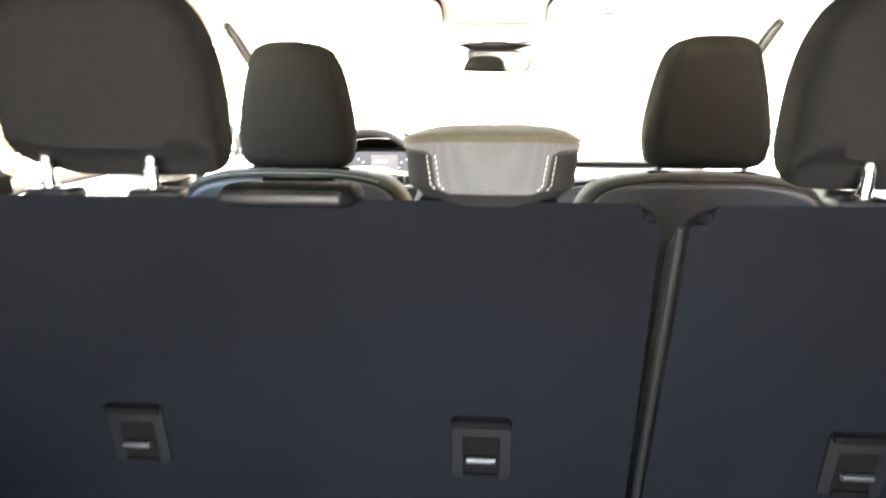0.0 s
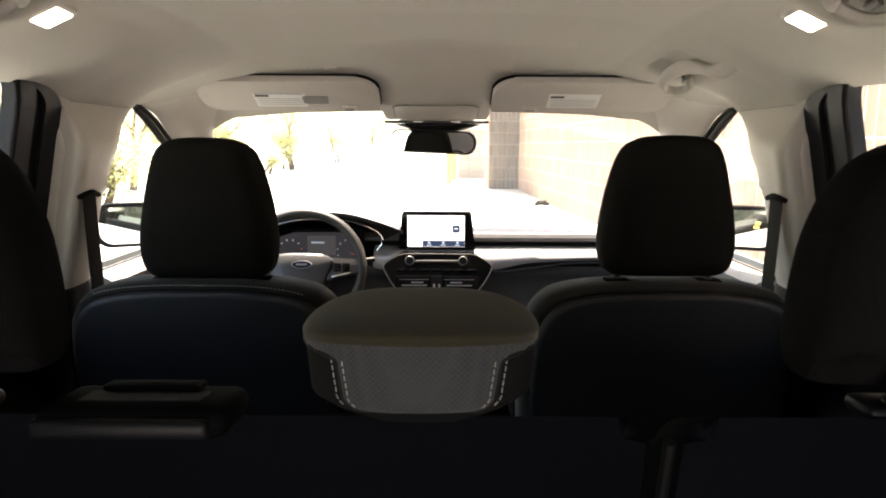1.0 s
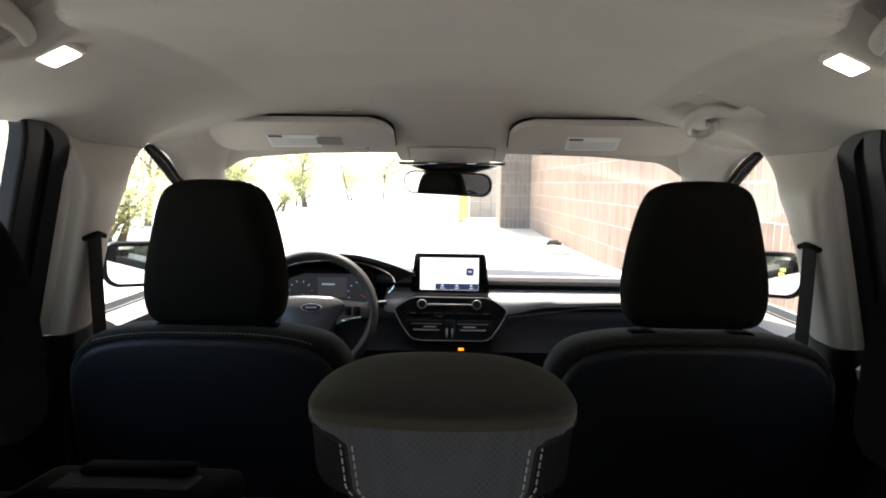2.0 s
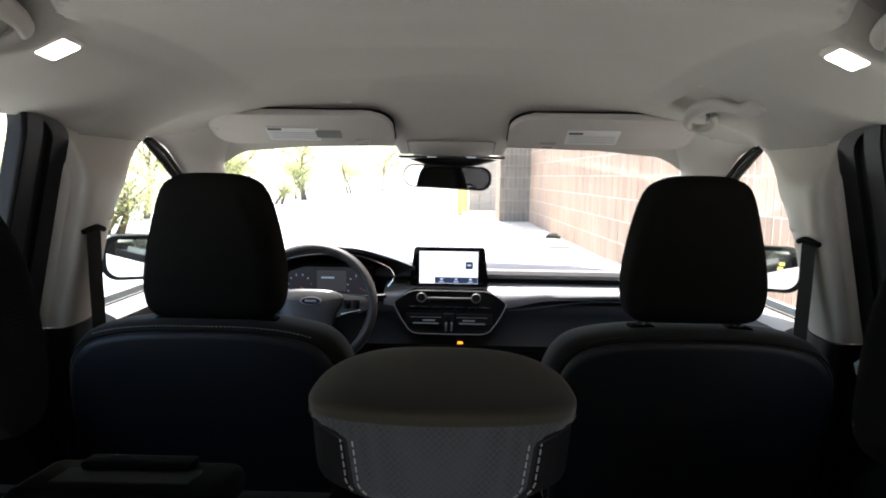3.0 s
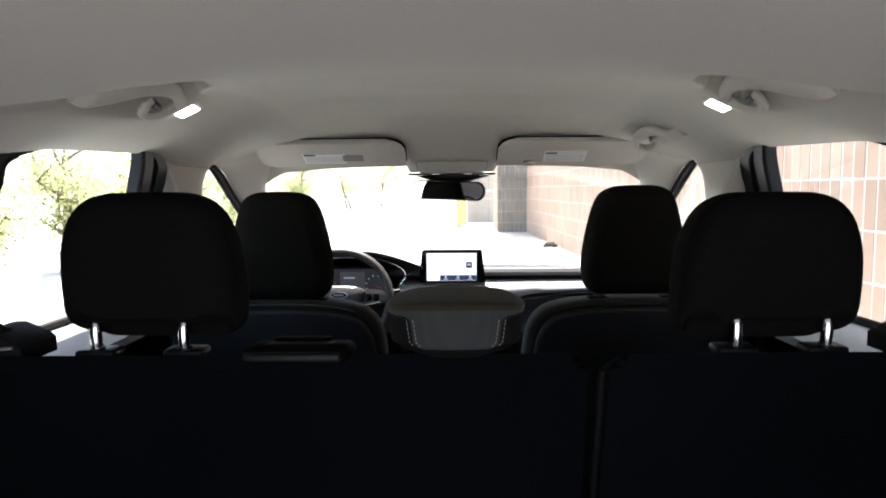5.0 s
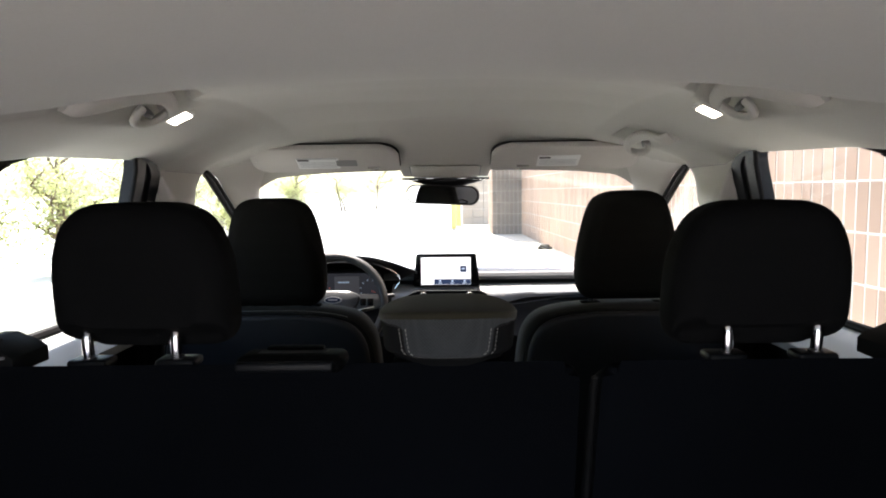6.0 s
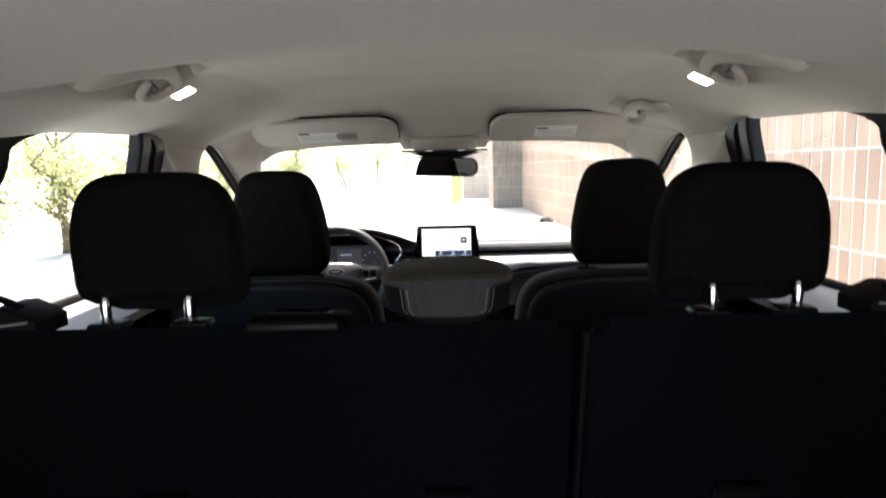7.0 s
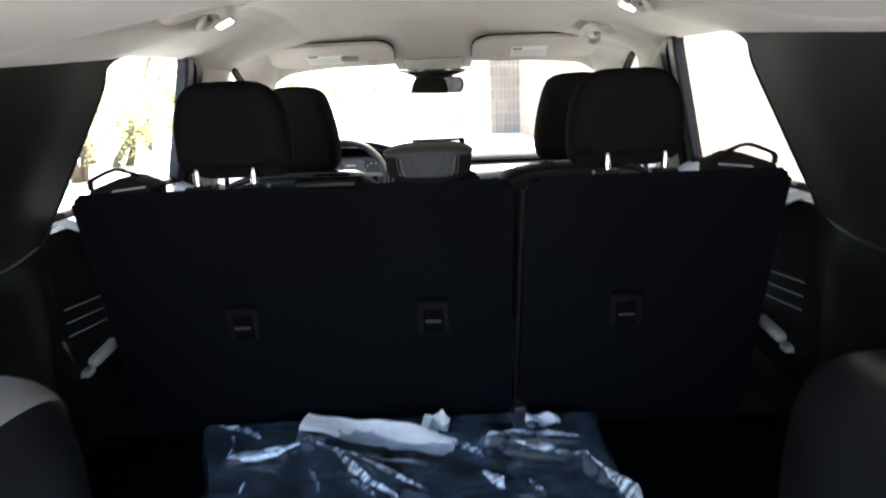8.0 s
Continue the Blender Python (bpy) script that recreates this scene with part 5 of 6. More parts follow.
def instrument_cluster():
    t = thing("instrument_cluster", (-0.40, 2.78, 1.0), "hooded instrument cluster with lit dials behind the steering wheel", "instrument cluster")
    # hood: an arch over the dials that runs out towards the screen
    outer = smooth_line([(-0.67, 0, 1.015), (-0.63, 0, 1.085), (-0.54, 0, 1.132), (-0.45, 0, 1.148), (-0.36, 0, 1.150), (-0.29, 0, 1.140), (-0.20, 0, 1.107), (-0.122, 0, 1.070)], 6)
    inner = smooth_line([(-0.645, 0, 0.985), (-0.612, 0, 1.058), (-0.54, 0, 1.102), (-0.455, 0, 1.123), (-0.37, 0, 1.124), (-0.295, 0, 1.117), (-0.212, 0, 1.074), (-0.190, 0, 1.040)], 6)
    depth = lambda p: 2.745 + 0.13 * max(0.0, (p.x + 0.33) / 0.2)
    def hood(i, v):
        p = outer[int(i)]
        return Vector((p.x, depth(p) + 0.42 * v, p.z - 0.10 * v * v - 0.02 * v))
    part("hood", sheet(hood, range(len(outer)), span(0, 1, 8), (0, 0.004, -0.012)), M_SOFTPAD, t, "dark grey hood")
    def face(i, v):
        a, b = outer[int(i)], inner[int(i)]
        p = a.lerp(b, v)
        return Vector((p.x, depth(a) * (1 - v) + (depth(b) + 0.03) * v - 0.004, p.z))
    part("hood_face", sheet(face, range(len(outer)), span(0, 1, 4), (0, 0.012, 0)), M_PLASTIC, t, "black hood face")
    line = [face(i, 1.0) + Vector((0, -0.003, 0)) for i in range(len(inner))]
    end = line[-1]
    line += [end + Vector((-0.003, 0.0, -0.014)), end + Vector((-0.020, 0.0, -0.036))]
    part("hood_edge", tube(line, 0.0032, 8), M_CHROME, t, "thin silver edge")
    out = [(-0.565, 0.965), (-0.275, 0.965), (-0.262, 1.0), (-0.285, 1.05), (-0.33, 1.066), (-0.50, 1.066), (-0.55, 1.05), (-0.578, 1.0)]
    part("shroud", box((-0.43, 2.90, 1.015), (0.34, 0.03, 0.13), 0.02), M_RUBBER, t)
    y = 2.865
    f = part("dial_face", plate(out, (0, y, 0), (1, 0, 0), (0, 0, 1), (0, 0.01, 0), 0.003, 1), M_GAUGE, t, "dim dial face")
    part("display", plate([(-0.455, 0.985), (-0.355, 0.985), (-0.355, 1.055), (-0.455, 1.055)], (0, y - 0.002, 0), (1, 0, 0), (0, 0, 1), (0, -0.0006, 0)), glowing("cluster_display", (0.10, 0.10, 0.11), 0.055), f, "grey cluster display")
    part("display_text", plate([(-0.44, 1.028), (-0.395, 1.028), (-0.395, 1.034), (-0.44, 1.034)], (0, y - 0.004, 0), (1, 0, 0), (0, 0, 1), (0, -0.0006, 0)), M_GAUGEMARK, f)
    for cx, a0, a1 in ((-0.515, 200, -20), (-0.31, 200, -20)):
        for i in range(8):
            a = radians(a0 + (a1 - a0) * i / 7)
            p = Vector((cx + 0.040 * math.cos(a), y - 0.003, 1.0 + 0.040 * math.sin(a)))
            part("dial_mark", box(p, (0.006, 0.0012, 0.003), 0, 1, turn(0, -math.degrees(a), 0)), M_GAUGEMARK if i < 6 else M_GAUGERED, f)
        part("needle", box((cx + 0.012, y - 0.004, 0.992), (0.020, 0.0012, 0.0014), 0, 1, turn(0, 25, 0)), M_GAUGERED, f)
    return t


instrument_cluster()


def steering_wheel():
    c = Vector((-0.410, 2.555, 0.993))
    t = thing("steering_wheel", tuple(c), "black leather steering wheel with a grey hub and oval badge", "steering wheel")
    R = turn(-24, 0, 0)
    W = lambda x, z, d=0.0: c + R @ Vector((x, -d, z))
    rim = [W(0.186 * math.cos(a), 0.182 * math.sin(a)) for a in span(0, 2 * math.pi, 49)[:-1]]
    part("rim", tube(rim, 0.0150, 12, True, r2=0.0165, up=(0, 1, 0)), M_LEATHER, t)
    half = [(0.03, -0.080), (0.064, -0.066), (0.082, -0.020), (0.100, 0.018), (0.101, 0.034), (0.080, 0.048), (0.04, 0.055)]
    out = closed_line(mirrored(half), 4)
    rings = [[W(x * k, z * k - 0.005, d) for x, z in out] for k, d in ((1.0, 0.0), (1.0, 0.012), (0.95, 0.022), (0.80, 0.028), (0.4, 0.031))]
    part("hub", loft(rings), M_HUB, t, "grey plastic hub")
    badge = part("badge", loft([oval(W(0.008, 0.010, 0.029), 0.033, 0.0135, 2, 28, (1, 0, 0), tuple(R @ Vector((0, 0, 1)))), oval(W(0.008, 0.010, 0.033), 0.031, 0.012, 2, 28, (1, 0, 0), tuple(R @ Vector((0, 0, 1))))]), M_SILVER, t, "oval bright-edged badge")
    part("badge_inset", loft([oval(W(0.008, 0.010, 0.0332), 0.0275, 0.0095, 2, 28, (1, 0, 0), tuple(R @ Vector((0, 0, 1)))), oval(W(0.008, 0.010, 0.0342), 0.027, 0.009, 2, 28, (1, 0, 0), tuple(R @ Vector((0, 0, 1))))]), M_EMBLEM, badge, "blue oval inset")
    part("badge_mark", plate(rounded(0.034, 0.006, 0.002, 3), W(0.008, 0.010, 0.0345), (1, 0, 0), tuple(R @ Vector((0, 0, 1))), R @ Vector((0, -0.0006, 0))), M_SILVER, badge)
    for s in (-1, 1):
        sp = [(s * 0.085, 0.040), (s * 0.176, 0.034), (s * 0.178, -0.010), (s * 0.080, -0.036)]
        bm = bmesh.new()
        a = [bm.verts.new(W(x, z, 0.014)) for x, z in sp]
        b = [bm.verts.new(W(x, z, 0.0)) for x, z in sp]
        bm.faces.new(a); bm.faces.new(list(reversed(b)))
        for i in range(4):
            bm.faces.new((a[i], b[i], b[(i + 1) % 4], a[(i + 1) % 4]))
        bmesh.ops.bevel(bm, geom=list(bm.edges), offset=0.004, segments=2, profile=0.5, affect="EDGES")
        spk = part("spoke", bm, M_HUB, t)
        part("spoke_trim", box(W(s * 0.125, -0.018, 0.016), (0.060, 0.006, 0.008), 0.003, 2, R @ turn(0, -s * 12, 0)), M_CHROME, spk, "silver spoke trim")
        for i in range(2):
            part("spoke_button", box(W(s * (0.112 + 0.026 * i), 0.006, 0.016), (0.022, 0.006, 0.026), 0.003, 2, R), M_GLOSS, spk)
        sp2 = [W(s * 0.03, -0.06, 0.006), W(s * 0.055, -0.12, 0.004), W(s * 0.075, -0.165, 0.0)]
        part("spoke", tube(sp2, 0.011, 8), M_PLASTIC, t)
        part("stalk", tube([c + Vector((s * 0.05, 0.11, 0.0)), c + Vector((s * 0.215, 0.095, 0.018))], 0.007, 8), M_PLASTIC, t)
    part("column", tube([c + Vector((0, 0.01, -0.005)), c + Vector((0, 0.22, -0.07))], 0.055, 16), M_PLASTIC, t)
    return t


steering_wheel()


def side_mirror(s):
    t = thing("side_mirror", (s * 0.95, 2.78, 1.05), "black outside door mirror with silvered glass", "door mirror", "door mirrors")
    c = Vector((s * 1.018, 2.74, 1.105))
    R = turn(0, 0, -s * 24)
    out = rounded(0.20, 0.145, 0.05, 8)
    ring = lambda k, d: [c + R @ Vector((x * k, d, z * k)) for x, z in out]
    part("housing", loft([ring(0.985, -0.012), ring(1.0, -0.006), ring(1.0, 0.03), ring(0.85, 0.075), ring(0.5, 0.10)]), M_MATTE, t)
    part("mirror_glass", loft([ring(0.83, -0.0135), ring(0.835, -0.0105)]), M_MIRROR, t, "silvered glass", smooth=20)
    if s > 0:
        q = c + R @ Vector((0.035, -0.0165, 0.020))
        for dx, dz in ((0, 0), (-0.004, -0.014)):
            part("warning_mark", box(q + R @ Vector((dx, 0, dz)), (0.016, 0.001, 0.010), 0, 1, R), M_YELLOWLIGHT, t, "lit yellow warning mark")
    part("arm", box((s * 0.885, 2.80, 1.055), (0.16, 0.06, 0.045), 0.015), M_PLASTIC, t)
    return t


side_mirror(-1)
side_mirror(1)


# ---- load space ----
def film_mat(name, glint, colour):
    """Clear crumpled film; the second argument sets diffuse streaks painted for sky reflections."""
    m = glass_mat(name, (0.80, 0.86, 0.92), 0.10)
    n, l = m.node_tree.nodes, m.node_tree.links
    tc, crease, bump = n.new("ShaderNodeTexCoord"), n.new("ShaderNodeTexNoise"), n.new("ShaderNodeBump")
    crease.inputs["Scale"].default_value, crease.inputs["Detail"].default_value = 1.0, 3.0
    stretch = n.new("ShaderNodeMapping")
    stretch.inputs["Rotation"].default_value = (0, 0, radians(32))
    stretch.inputs["Scale"].default_value = (8.0, 46.0, 12.0)
    l.new(tc.outputs["Object"], stretch.inputs["Vector"])
    l.new(stretch.outputs[0], crease.inputs["Vector"])
    l.new(crease.outputs["Fac"], bump.inputs["Height"])
    bump.inputs["Strength"].default_value, bump.inputs["Distance"].default_value = 0.35, 0.006
    # pale diffuse streaks paint the film's sheen
    sheen_paint, add = n.new("ShaderNodeBsdfDiffuse"), n.new("ShaderNodeMixShader")
    sheen_paint.inputs[0].default_value = (*colour, 1)
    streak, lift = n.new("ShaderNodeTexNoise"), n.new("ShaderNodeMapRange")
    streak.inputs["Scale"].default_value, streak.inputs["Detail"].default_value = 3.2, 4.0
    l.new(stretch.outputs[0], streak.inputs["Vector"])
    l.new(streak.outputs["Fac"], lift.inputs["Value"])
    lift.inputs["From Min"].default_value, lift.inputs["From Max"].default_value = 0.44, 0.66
    lift.inputs["To Min"].default_value, lift.inputs["To Max"].default_value = glint * 0.12, glint * 1.5
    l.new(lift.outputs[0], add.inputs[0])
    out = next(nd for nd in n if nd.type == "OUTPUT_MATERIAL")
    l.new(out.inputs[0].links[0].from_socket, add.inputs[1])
    l.new(sheen_paint.outputs[0], add.inputs[2])
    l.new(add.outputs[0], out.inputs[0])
    for nd in n:
        if nd.type == "BSDF_GLOSSY":
            nd.inputs["Color"].default_value = (0.86, 0.93, 1.0, 1)
            l.new(bump.outputs[0], nd.inputs["Normal"])
        if nd.type == "MATH" and nd.operation == "POWER":
            nd.inputs[1].default_value = 2.2
        if nd.type == "MATH" and nd.operation == "MULTIPLY_ADD":
            nd.inputs[1].default_value, nd.inputs[2].default_value = 0.6, 0.13
    return m


def plastic_bag():
    t = thing("plastic_bag", (-0.1, 1.0, FLOOR_Z), "crumpled clear plastic bag of dark folded mats on the load floor", "bag")
    x1, y0, y1 = 0.352, 0.62, 1.153
    FOLDS = [(-0.27, 1.03, -0.02, 0.85, 0.026, 0.015), (-0.17, 0.965, -0.07, 0.85, 0.018, 0.012), (0.09, 1.02, 0.29, 1.00, 0.028, 0.016), (0.14, 0.985, 0.28, 0.935, 0.018, 0.012), (0.28, 0.93, 0.35, 0.82, 0.026, 0.014), (-0.41, 0.975, -0.27, 1.01, 0.022, 0.016)]
    def ridge(p, k):
        return 1 - min(1.0, abs(noise.noise(p)) * k)
    def height(x, y):
        w = Vector((noise.noise(Vector((x * 4, y * 4, 3))), noise.noise(Vector((x * 4, y * 4, 9))), 0)) * 0.25
        along, across = x * 0.86 - y * 0.51, x * 0.51 + y * 0.86
        p = Vector((along * 3.5, across * 11, 0.3)) + w * 4
        f = 0.006 * ridge(p * 0.8, 2.2) ** 2 + 0.0025 * ridge(p * 1.9 + Vector((3, 1, 2)), 3.0) ** 2 + 0.0006 * ridge(p * 4.1, 3.0)
        for ax, ay, bx, by, hh, ww in FOLDS:      # low folds in the film
            d = Vector((bx - ax, by - ay))
            k = min(1.0, max(0.0, (Vector((x - ax, y - ay)).dot(d)) / d.length_squared))
            q = Vector((x - ax, y - ay)) - d * k
            f += 0.5 * hh * math.exp(-(q.length / ww) ** 2)
        return f
    def top(u, v):
        y = y0 + (y1 - y0) * v
        x0 = -0.424 - 0.375 * (y - 0.865)
        x = x0 + (x1 - x0) * u
        e = min(1.0, 40 * min(u, 1 - u), 6 * v, 24 * (1 - v))
        edge = 0.007 * noise.noise(Vector((x * 9, y * 9, 7)))
        return Vector((x + edge, y + 0.6 * edge, FLOOR_Z + 0.006 + (0.033 + height(x, y)) * e ** 0.5))
    bm = bmesh.new()
    us, vs = span(0, 1, 190), span(0, 1, 110)
    g = [[bm.verts.new(top(u, v)) for v in vs] for u in us]
    for i in range(len(us) - 1):
        for j in range(len(vs) - 1):
            a, b2, c, d = g[i][j], g[i + 1][j], g[i + 1][j + 1], g[i][j + 1]
            bm.faces.new((a, b2, c))
            bm.faces.new((a, c, d))
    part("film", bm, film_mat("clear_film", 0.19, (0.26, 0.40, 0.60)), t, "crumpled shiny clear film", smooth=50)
    glinting = film_mat("glint_film", 0.72, (0.82, 0.89, 0.95))
    faint = film_mat("faint_glint_film", 0.36, (0.66, 0.80, 0.92))
    # folded-over pleats of the film, whitened as painted glints: start, end, width at both ends, bow
    PLEATS = [((-0.275, 1.035), (-0.022, 0.853), 0.010, 0.018, 0.012, glinting), ((-0.195, 0.975), (-0.06, 0.835), 0.014, 0.008, -0.008, glinting),
              ((-0.415, 0.975), (-0.275, 1.01), 0.022, 0.014, -0.010, faint), ((0.085, 0.99), (0.20, 1.045), 0.010, 0.020, 0.016, faint), ((0.20, 1.04), (0.295, 1.0), 0.024, 0.012, 0.012, glinting),
              ((0.15, 1.0), (0.283, 0.938), 0.008, 0.016, 0.006, glinting), ((0.284, 0.935), (0.352, 0.79), 0.003, 0.036, 0.004, glinting),
              ((0.085, 0.92), (0.125, 0.865), 0.006, 0.026, 0.0, glinting), ((-0.30, 1.09), (-0.285, 1.02), 0.006, 0.022, 0.004, faint), ((-0.44, 1.08), (-0.42, 1.0), 0.010, 0.005, 0.006, faint),
              ((-0.48, 1.12), (-0.39, 1.085), 0.006, 0.014, 0.004, faint), ((-0.41, 1.10), (-0.37, 1.06), 0.004, 0.012, 0.0, glinting), ((0.03, 1.02), (0.09, 0.965), 0.022, 0.010, 0.006, faint),
              ((0.17, 0.885), (0.19, 0.845), 0.012, 0.006, 0.0, faint), ((-0.36, 0.905), (-0.355, 0.87), 0.006, 0.003, 0.0, glinting), ((-0.245, 0.94), (-0.21, 0.86), 0.010, 0.004, 0.004, faint), ((-0.16, 0.90), (-0.10, 0.835), 0.010, 0.006, 0.004, faint)]
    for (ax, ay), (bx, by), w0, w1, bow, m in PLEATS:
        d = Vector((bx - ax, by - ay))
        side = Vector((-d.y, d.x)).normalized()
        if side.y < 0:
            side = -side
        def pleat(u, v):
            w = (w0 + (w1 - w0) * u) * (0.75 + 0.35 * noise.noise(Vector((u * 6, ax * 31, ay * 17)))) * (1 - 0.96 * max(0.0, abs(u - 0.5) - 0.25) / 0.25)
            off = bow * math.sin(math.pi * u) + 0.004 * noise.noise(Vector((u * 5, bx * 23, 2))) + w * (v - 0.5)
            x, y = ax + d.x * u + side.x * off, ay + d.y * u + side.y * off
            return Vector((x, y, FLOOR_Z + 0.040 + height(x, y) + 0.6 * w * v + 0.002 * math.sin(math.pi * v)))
        part("pleat", sheet(pleat, span(0, 1, 22), span(0, 1, 5), (0, 0, -0.0004)), m, t, "folded pleat of film with a whitish painted glint")
    for i, (cx, cy, w, d, a) in enumerate(((-0.26, 0.92, 0.36, 0.34, 8), (0.14, 0.92, 0.38, 0.32, -5))):
        part("mat", box((cx, cy, FLOOR_Z + 0.018), (w, d, 0.03), 0.010, 2, turn(0, 0, a)), M_CARPET, t, "dark folded mat")
    for cx, cy, w, d, a in ((-0.128, 1.060, 0.34, 0.056, -17), (-0.004, 1.095, 0.056, 0.048, -10), (0.225, 1.095, 0.074, 0.024, -10)):
        R = turn(20, 2, a)
        def paper(u, v, cx=cx, cy=cy, w=w, d=d, R=R):
            wave = 0.006 * math.sin(u * 9 + v * 2) + 0.004 * math.sin(v * 5 + u * 4)
            rag = 0.010 * noise.noise(Vector((u * 5, cx * 9, v * 2)))
            return Vector((cx, cy, FLOOR_Z + 0.046)) + R @ Vector((w * (u - 0.5), d * (v - 0.5) * (0.55 + 0.6 * math.sin(0.5 + u * 2.3)) + rag, wave))
        part("leaflet", sheet(paper, span(0, 1, 24), span(0, 1, 8), (0, 0, -0.0006)), M_LEAFLET, t, "creased white paper leaflet")
    return t


plastic_bag()


# ---- outside ----
def ground():
    bm = bmesh.new()
    us = [-900, -300, -120, -60, -30, -15, -8, -4, 0, 4, 8, 15, 30, 60, 120, 300, 900]
    g = [[bm.verts.new((x, y + 20, 0)) for y in us] for x in us]
    for i in range(len(us) - 1):
        for j in range(len(us) - 1):
            bm.faces.new((g[i][j], g[i + 1][j], g[i + 1][j + 1], g[i][j + 1]))
    return solo("ground", bm, M_CONCRETE, "pale sunlit concrete yard", "ground", "structure", smooth=0)


ground()
# flat grey area, darker than the concrete round it
solo("road", plate([(-5.3, 9.4), (-4.88, 8.0), (-4.72, 6.8), (-4.6, 4.5), (-2.0, 4.5), (-2.6, 6.3), (-4.0, 7.6), (-4.9, 9.2)], (0, 0, 0.0), (1, 0, 0), (0, 1, 0), (0, 0, 0.006)), M_GROUNDPATCH, "grey patch in the concrete yard", "road patch", "structure", smooth=0)


def pavement():
    t = thing("pavement", (1.9, 18, 0), "raised concrete pavement along the brick wall", "pavement", kind="structure")
    for y0, y1 in ((13.2, 15.4), (15.4, 17.6), (17.6, 19.9), (19.9, 21.9), (21.9, 23.9)):
        for x0, x1 in ((0.62, 1.42), (1.42, 2.32)):
            if x0 > 1 and y0 > 19:
                continue
            part("slab", box(((x0 + x1) / 2, (y0 + y1) / 2, 0.02), (x1 - x0 - 0.015, y1 - y0 - 0.015, 0.08), 0.008), M_WALK, t)
    return t


pavement()
BW, BH, GAP = 0.125, 0.345, 0.012


def brick_mesh(name, material, w=BW, h=BH, d=0.04):
    return finish(box((0, 0, 0), (d, w - GAP, h - GAP), 0.004, 1), name, material, 0)


def brick_wall():
    """Built along y with its face at x 0, then set beside the car, slightly turned towards it."""
    y0, y1, rows, base = -1.5, 19.95, 22, 0.05
    wall = solo("wall_brick", box((0.16, (y0 + y1) / 2, rows * BH / 2 + base / 2), (0.30, y1 - y0, rows * BH + base), 0), M_MORTAR, "tall wall of pinkish stack-bonded brick with white joints", "brick wall", "structure", smooth=0)
    cols = int((y1 - y0) / BW)
    pick = set([(c, r) for c in range(cols) for r in range(1, 7) if 3.0 <= y0 + c * BW < 9.4][:300])
    me = brick_mesh("brick", M_BRICK)
    rest = bmesh.new()
    for c in range(cols):
        for r in range(rows):
            at = Vector((0.0265 + random.uniform(-0.003, 0.003), y0 + (c + 0.5) * BW, base + (r + 0.5) * BH))
            if (c, r) in pick:
                ob = new("brick", me)
                ob.parent = wall
                ob.location = at
            else:
                hx, hy, hz = 0.02, (BW - GAP) / 2, (BH - GAP) / 2
                v = [rest.verts.new(at + Vector(p)) for p in ((hx, -hy, -hz), (hx, hy, -hz), (hx, hy, hz), (hx, -hy, hz), (-hx, -hy, -hz), (-hx, hy, -hz), (-hx, hy, hz), (-hx, -hy, hz))]
                for q in ((4, 7, 6, 5), (0, 4, 5, 1), (1, 5, 6, 2), (2, 6, 7, 3), (3, 7, 4, 0)):
                    rest.faces.new([v[k] for k in q])
    ob = part("brickwork", rest, M_BRICK, wall, "rows of pinkish brick", smooth=0)
    tagged(ob, kind="stuff")
    wall.location = (2.887, 0, 0)
    wall.rotation_euler = (0, 0, math.atan(0.031))
    return wall


def brick_pier():
    x0, x1, ya, yb, rows = 1.385, 2.30, 19.92, 21.6, 22
    cols = int(round((x1 - x0) / 0.1225))
    w = (x1 - x0) / cols
    wall = solo("wall_pier", box(((x0 + x1) / 2, (ya + yb) / 2, rows * BH / 2), (x1 - x0 - 0.02, yb - ya - 0.02, rows * BH), 0), M_MORTAR, "projecting pier of brick with white joints, its front darkened for shade", "brick pier", "structure", smooth=0)
    # front bricks are coloured darker for shade, the sunlit side keeps the wall's pink
    front = finish(box((0, 0, 0), (w - GAP, 0.03, BH - GAP), 0.004, 1), "brick", M_BRICKSHADE, 0)
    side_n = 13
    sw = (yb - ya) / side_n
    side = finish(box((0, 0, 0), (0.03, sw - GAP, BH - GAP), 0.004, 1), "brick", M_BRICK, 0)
    o = ORIGIN[wall]
    rest = bmesh.new()
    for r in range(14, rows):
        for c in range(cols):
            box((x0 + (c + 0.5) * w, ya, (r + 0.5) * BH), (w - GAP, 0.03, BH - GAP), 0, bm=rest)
    tagged(part("brickwork", rest, M_BRICKSHADE, wall, "upper rows of brick darkened for shade", smooth=0), kind="stuff")
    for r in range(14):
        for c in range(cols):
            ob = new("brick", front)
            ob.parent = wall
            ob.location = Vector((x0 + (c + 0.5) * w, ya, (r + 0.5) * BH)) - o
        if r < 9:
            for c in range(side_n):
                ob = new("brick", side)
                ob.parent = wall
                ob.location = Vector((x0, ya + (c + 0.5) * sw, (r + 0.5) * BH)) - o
    return wall


def low_block():
    t = thing("planter_wall", (0.95, 24.4, 0), "low grey-brown block wall beyond the pier", "wall")
    for r in range(6):
        for c in range(3):
            part("block", box((0.55 + 0.4 * (c + 0.5), 24.4, 0.12 + 0.3 * (r + 0.5)), (0.39, 0.3, 0.29), 0.004, 1), M_BLOCK, t)
    part("coping", box((1.15, 24.4, 1.96), (1.3, 0.36, 0.08), 0.01, 1), M_WALK, t)
    return t


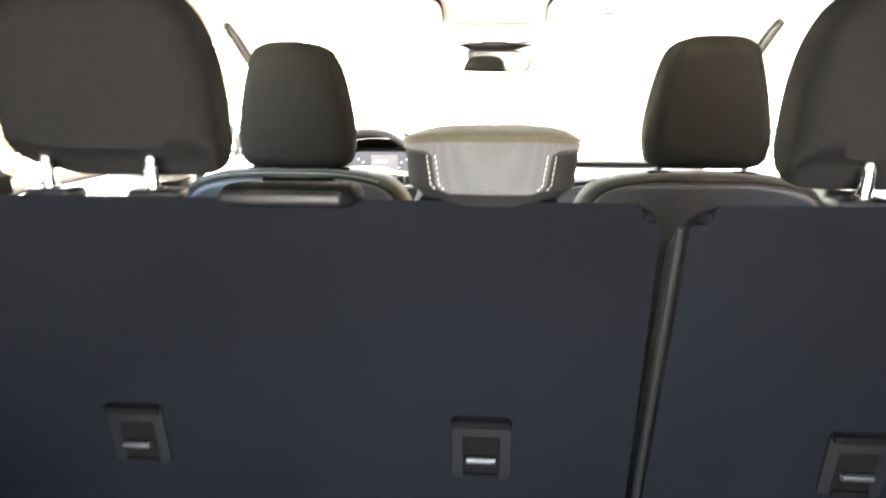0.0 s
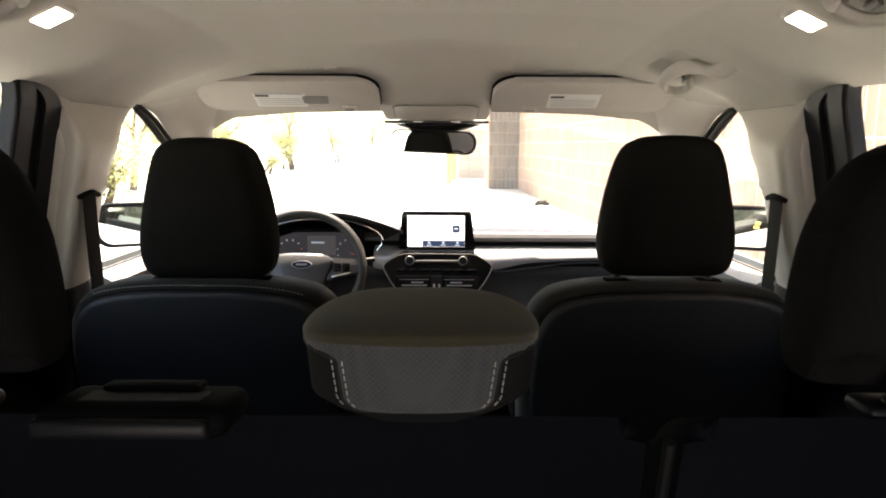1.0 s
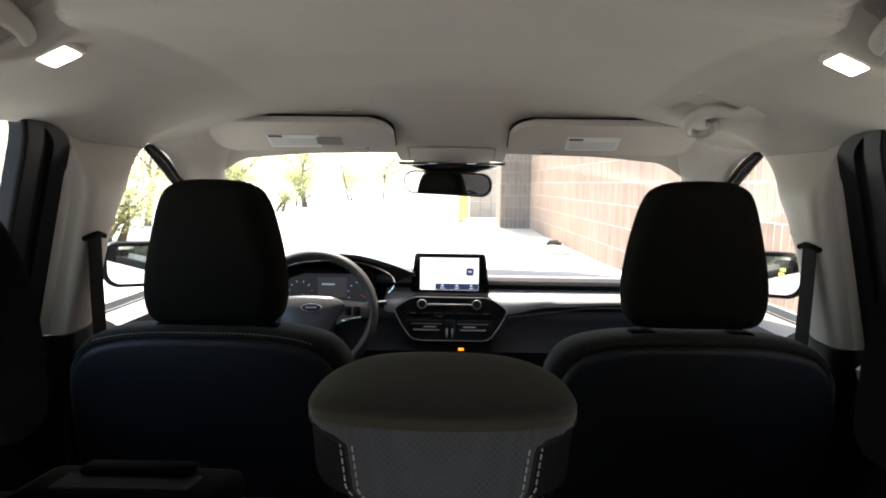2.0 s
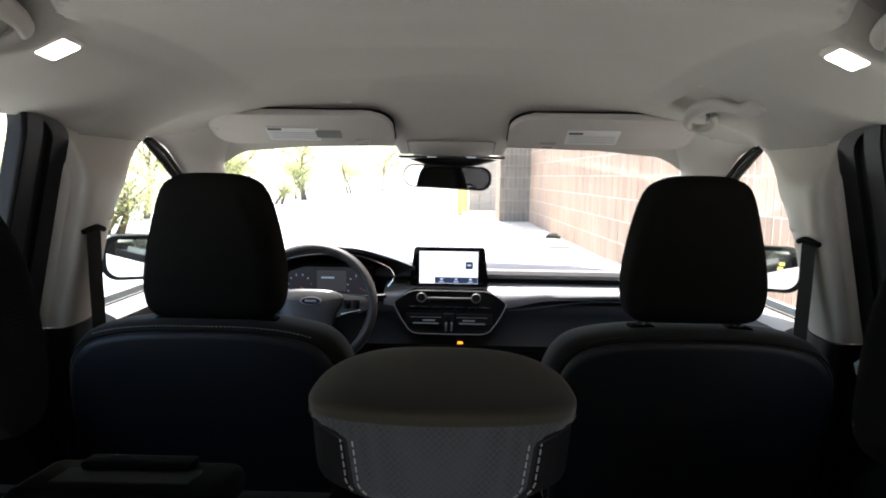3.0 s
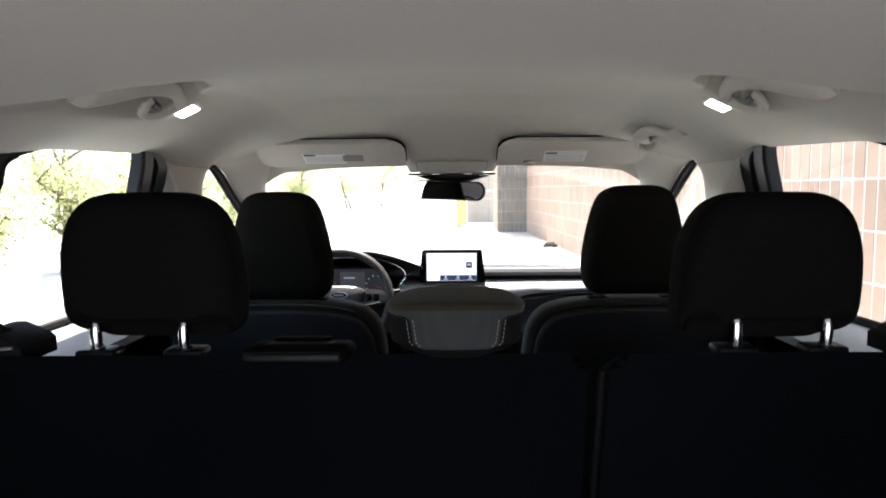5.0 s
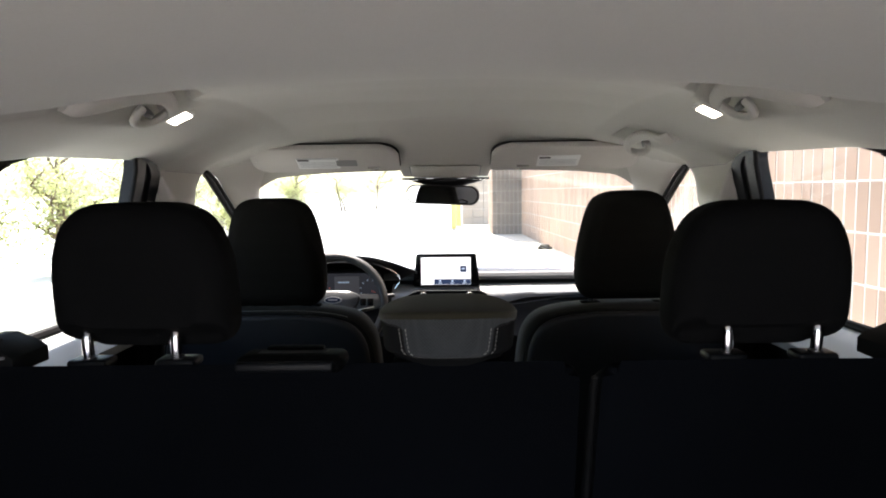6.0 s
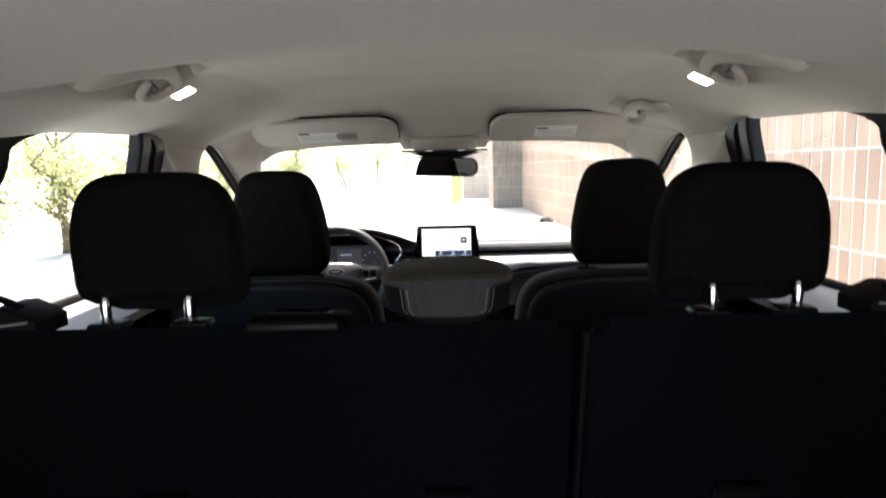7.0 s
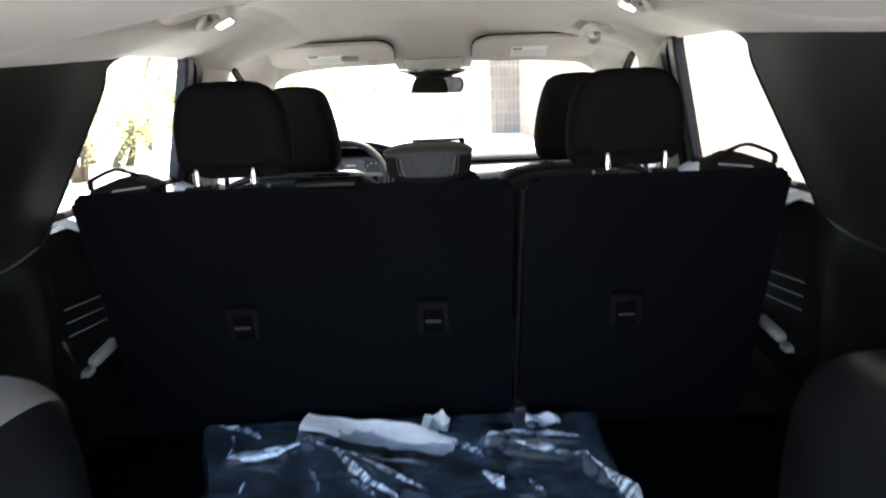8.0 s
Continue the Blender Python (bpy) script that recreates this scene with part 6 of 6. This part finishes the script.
def bollard(x, y):
    t = thing("bollard", (x, y, 0), "yellow painted steel bollard on the yard", "bollard", "yellow bollards")
    rings = [oval((x, y, z), r, r, 2, 20) for z, r in ((0, 0.10), (1.12, 0.10), (1.18, 0.09), (1.22, 0.06), (1.235, 0.02))]
    part("post", loft(rings), M_BOLLARD, t)
    part("base", loft([oval((x, y, z), r, r, 2, 20) for z, r in ((0, 0.17), (0.03, 0.17), (0.04, 0.12))]), M_WALK, t)
    return t


low_block()
bollard(0.22, 23.4)
bollard(0.45, 25.6)
hose = thing("rubber_mat", (2.2, 14.65, 0.06), "small dark bundle of rubber on the pavement edge", "bundle")
part("bundle", tube(smooth_line([(2.05, 14.6, 0.095), (2.18, 14.75, 0.10), (2.32, 14.6, 0.095), (2.22, 14.5, 0.12), (2.1, 14.7, 0.13), (2.3, 14.75, 0.13)], 6), 0.035, 8), M_RUBBER, hose)


def tree_meshes(seed, height, spread, leaves, leaf):
    """Trunk with limbs, and a crown of separate leaf clumps."""
    rng = random.Random(seed)
    bm = bmesh.new()
    tips = []
    def limb(p, d, length, r, level):
        pts, q, v = [p], p.copy(), d.copy()
        for i in range(5):
            v = (v + Vector((rng.uniform(-0.25, 0.25), rng.uniform(-0.25, 0.25), rng.uniform(-0.05, 0.2)))).normalized()
            q = q + v * length / 5
            pts.append(q.copy())
        rings = []
        for i, a in enumerate(pts):
            k = r * (1 - 0.75 * i / 5)
            dirn = (pts[min(i + 1, 5)] - pts[max(i - 1, 0)]).normalized()
            s = dirn.cross(Vector((0.3, 1, 0.1))).normalized()
            rings.append(oval(a, k, k, 2, 7, s, s.cross(dirn)))
        loft(rings, True, True, bm)
        if level:
            for i in range(4 if level > 1 else 3):
                a = pts[rng.randint(2, 5)]
                ang = rng.uniform(0, 2 * math.pi)
                limb(a, Vector((math.cos(ang), math.sin(ang), rng.uniform(0.15, 0.9))).normalized(), length * rng.uniform(0.45, 0.7), r * 0.45, level - 1)
        tips.extend(pts[2:])
    for i in range(2):
        limb(Vector((rng.uniform(-0.2, 0.2), rng.uniform(-0.2, 0.2), -0.05)), Vector((rng.uniform(-0.25, 0.25), rng.uniform(-0.25, 0.25), 1)).normalized(), height * 0.62, 0.09, 2)
    trunk = finish(bm, "trunk", M_BARK)
    verts, faces = [], []
    clumps = [t for t in tips if t.z > height * 0.1]
    for i in range(10):
        clumps.append(Vector((rng.gauss(0, spread * 0.5), rng.gauss(0, spread * 0.5), rng.uniform(0.15, 0.7) * height)))
    for i in range(leaves):
        c = rng.choice(clumps) + Vector((rng.gauss(0, 0.21), rng.gauss(0, 0.21), rng.gauss(0, 0.16)))
        if c.z < 0.05:
            continue
        a = Vector((rng.gauss(0, 1), rng.gauss(0, 1), rng.gauss(0, 0.7))).normalized()
        b = a.cross(Vector((rng.gauss(0, 1), rng.gauss(0, 1), rng.gauss(0, 1)))).normalized()
        s = leaf * rng.uniform(0.6, 1.3)
        k = len(verts)
        verts += [c - a * s, c + b * s * 0.5, c + a * s, c - b * s * 0.5]
        faces.append((k, k + 1, k + 2, k + 3))
    me = bpy.data.meshes.new("crown")
    me.from_pydata([tuple(v) for v in verts], [], faces)
    me.materials.append(M_LEAF)
    return trunk, me


KINDS = [tree_meshes(11, 5.2, 1.5, 4600, 0.040), tree_meshes(23, 4.2, 1.6, 4400, 0.040), tree_meshes(37, 6.2, 1.8, 5000, 0.044)]
rng = random.Random(5)
places = [(-8.0, 3.0, 0), (-8.6, 6.0, 1), (-8.7, 9.0, 1), (-9.4, 12.0, 2), (-9.0, 15.5, 1), (-9.2, 19.5, 0), (-8.6, 24.5, 1), (-9.6, 30.0, 2), (-8.6, 36.0, 1), (-9.8, 42.0, 0), (-7.8, 48.0, 1), (-6.0, 54.0, 0), (-9.0, 0.0, 2)]


def plant(kind, x, y, k, label, category, group):
    trunk, crown = k
    t = thing(kind, (x, y, 0), label, category, group)
    turn_z, sc = rng.uniform(0, 6.28), rng.uniform(0.9, 1.15)
    for nm, me in (("trunk", trunk), ("crown", crown)):
        ob = new(nm, me)
        ob.parent = t
    t.rotation_euler = (0, 0, turn_z)
    t.scale = (sc, sc, sc)


for x, y, k in places:
    plant("tree", x, y, KINDS[k], "sunlit leafy yellow-green tree beside the yard", "tree", "trees along the yard")
SHRUBS = [tree_meshes(51, 2.0, 1.5, 3200, 0.034), tree_meshes(67, 1.6, 1.3, 3000, 0.034)]
for i, (x, y) in enumerate([(-6.6, 3.2), (-7.0, 5.2), (-6.7, 7.2), (-7.2, 9.4), (-7.0, 11.8), (-7.4, 14.5), (-7.6, 17.5), (-7.4, 21.0), (-7.8, 25.0), (-7.9, 29.5), (-8.0, 35.0), (-6.9, 1.2)]):
    plant("shrub", x, y, SHRUBS[i % 2], "dense sunlit yellow-green shrub beside the yard", "shrub", "shrubs along the yard")

brick_wall()
brick_pier()
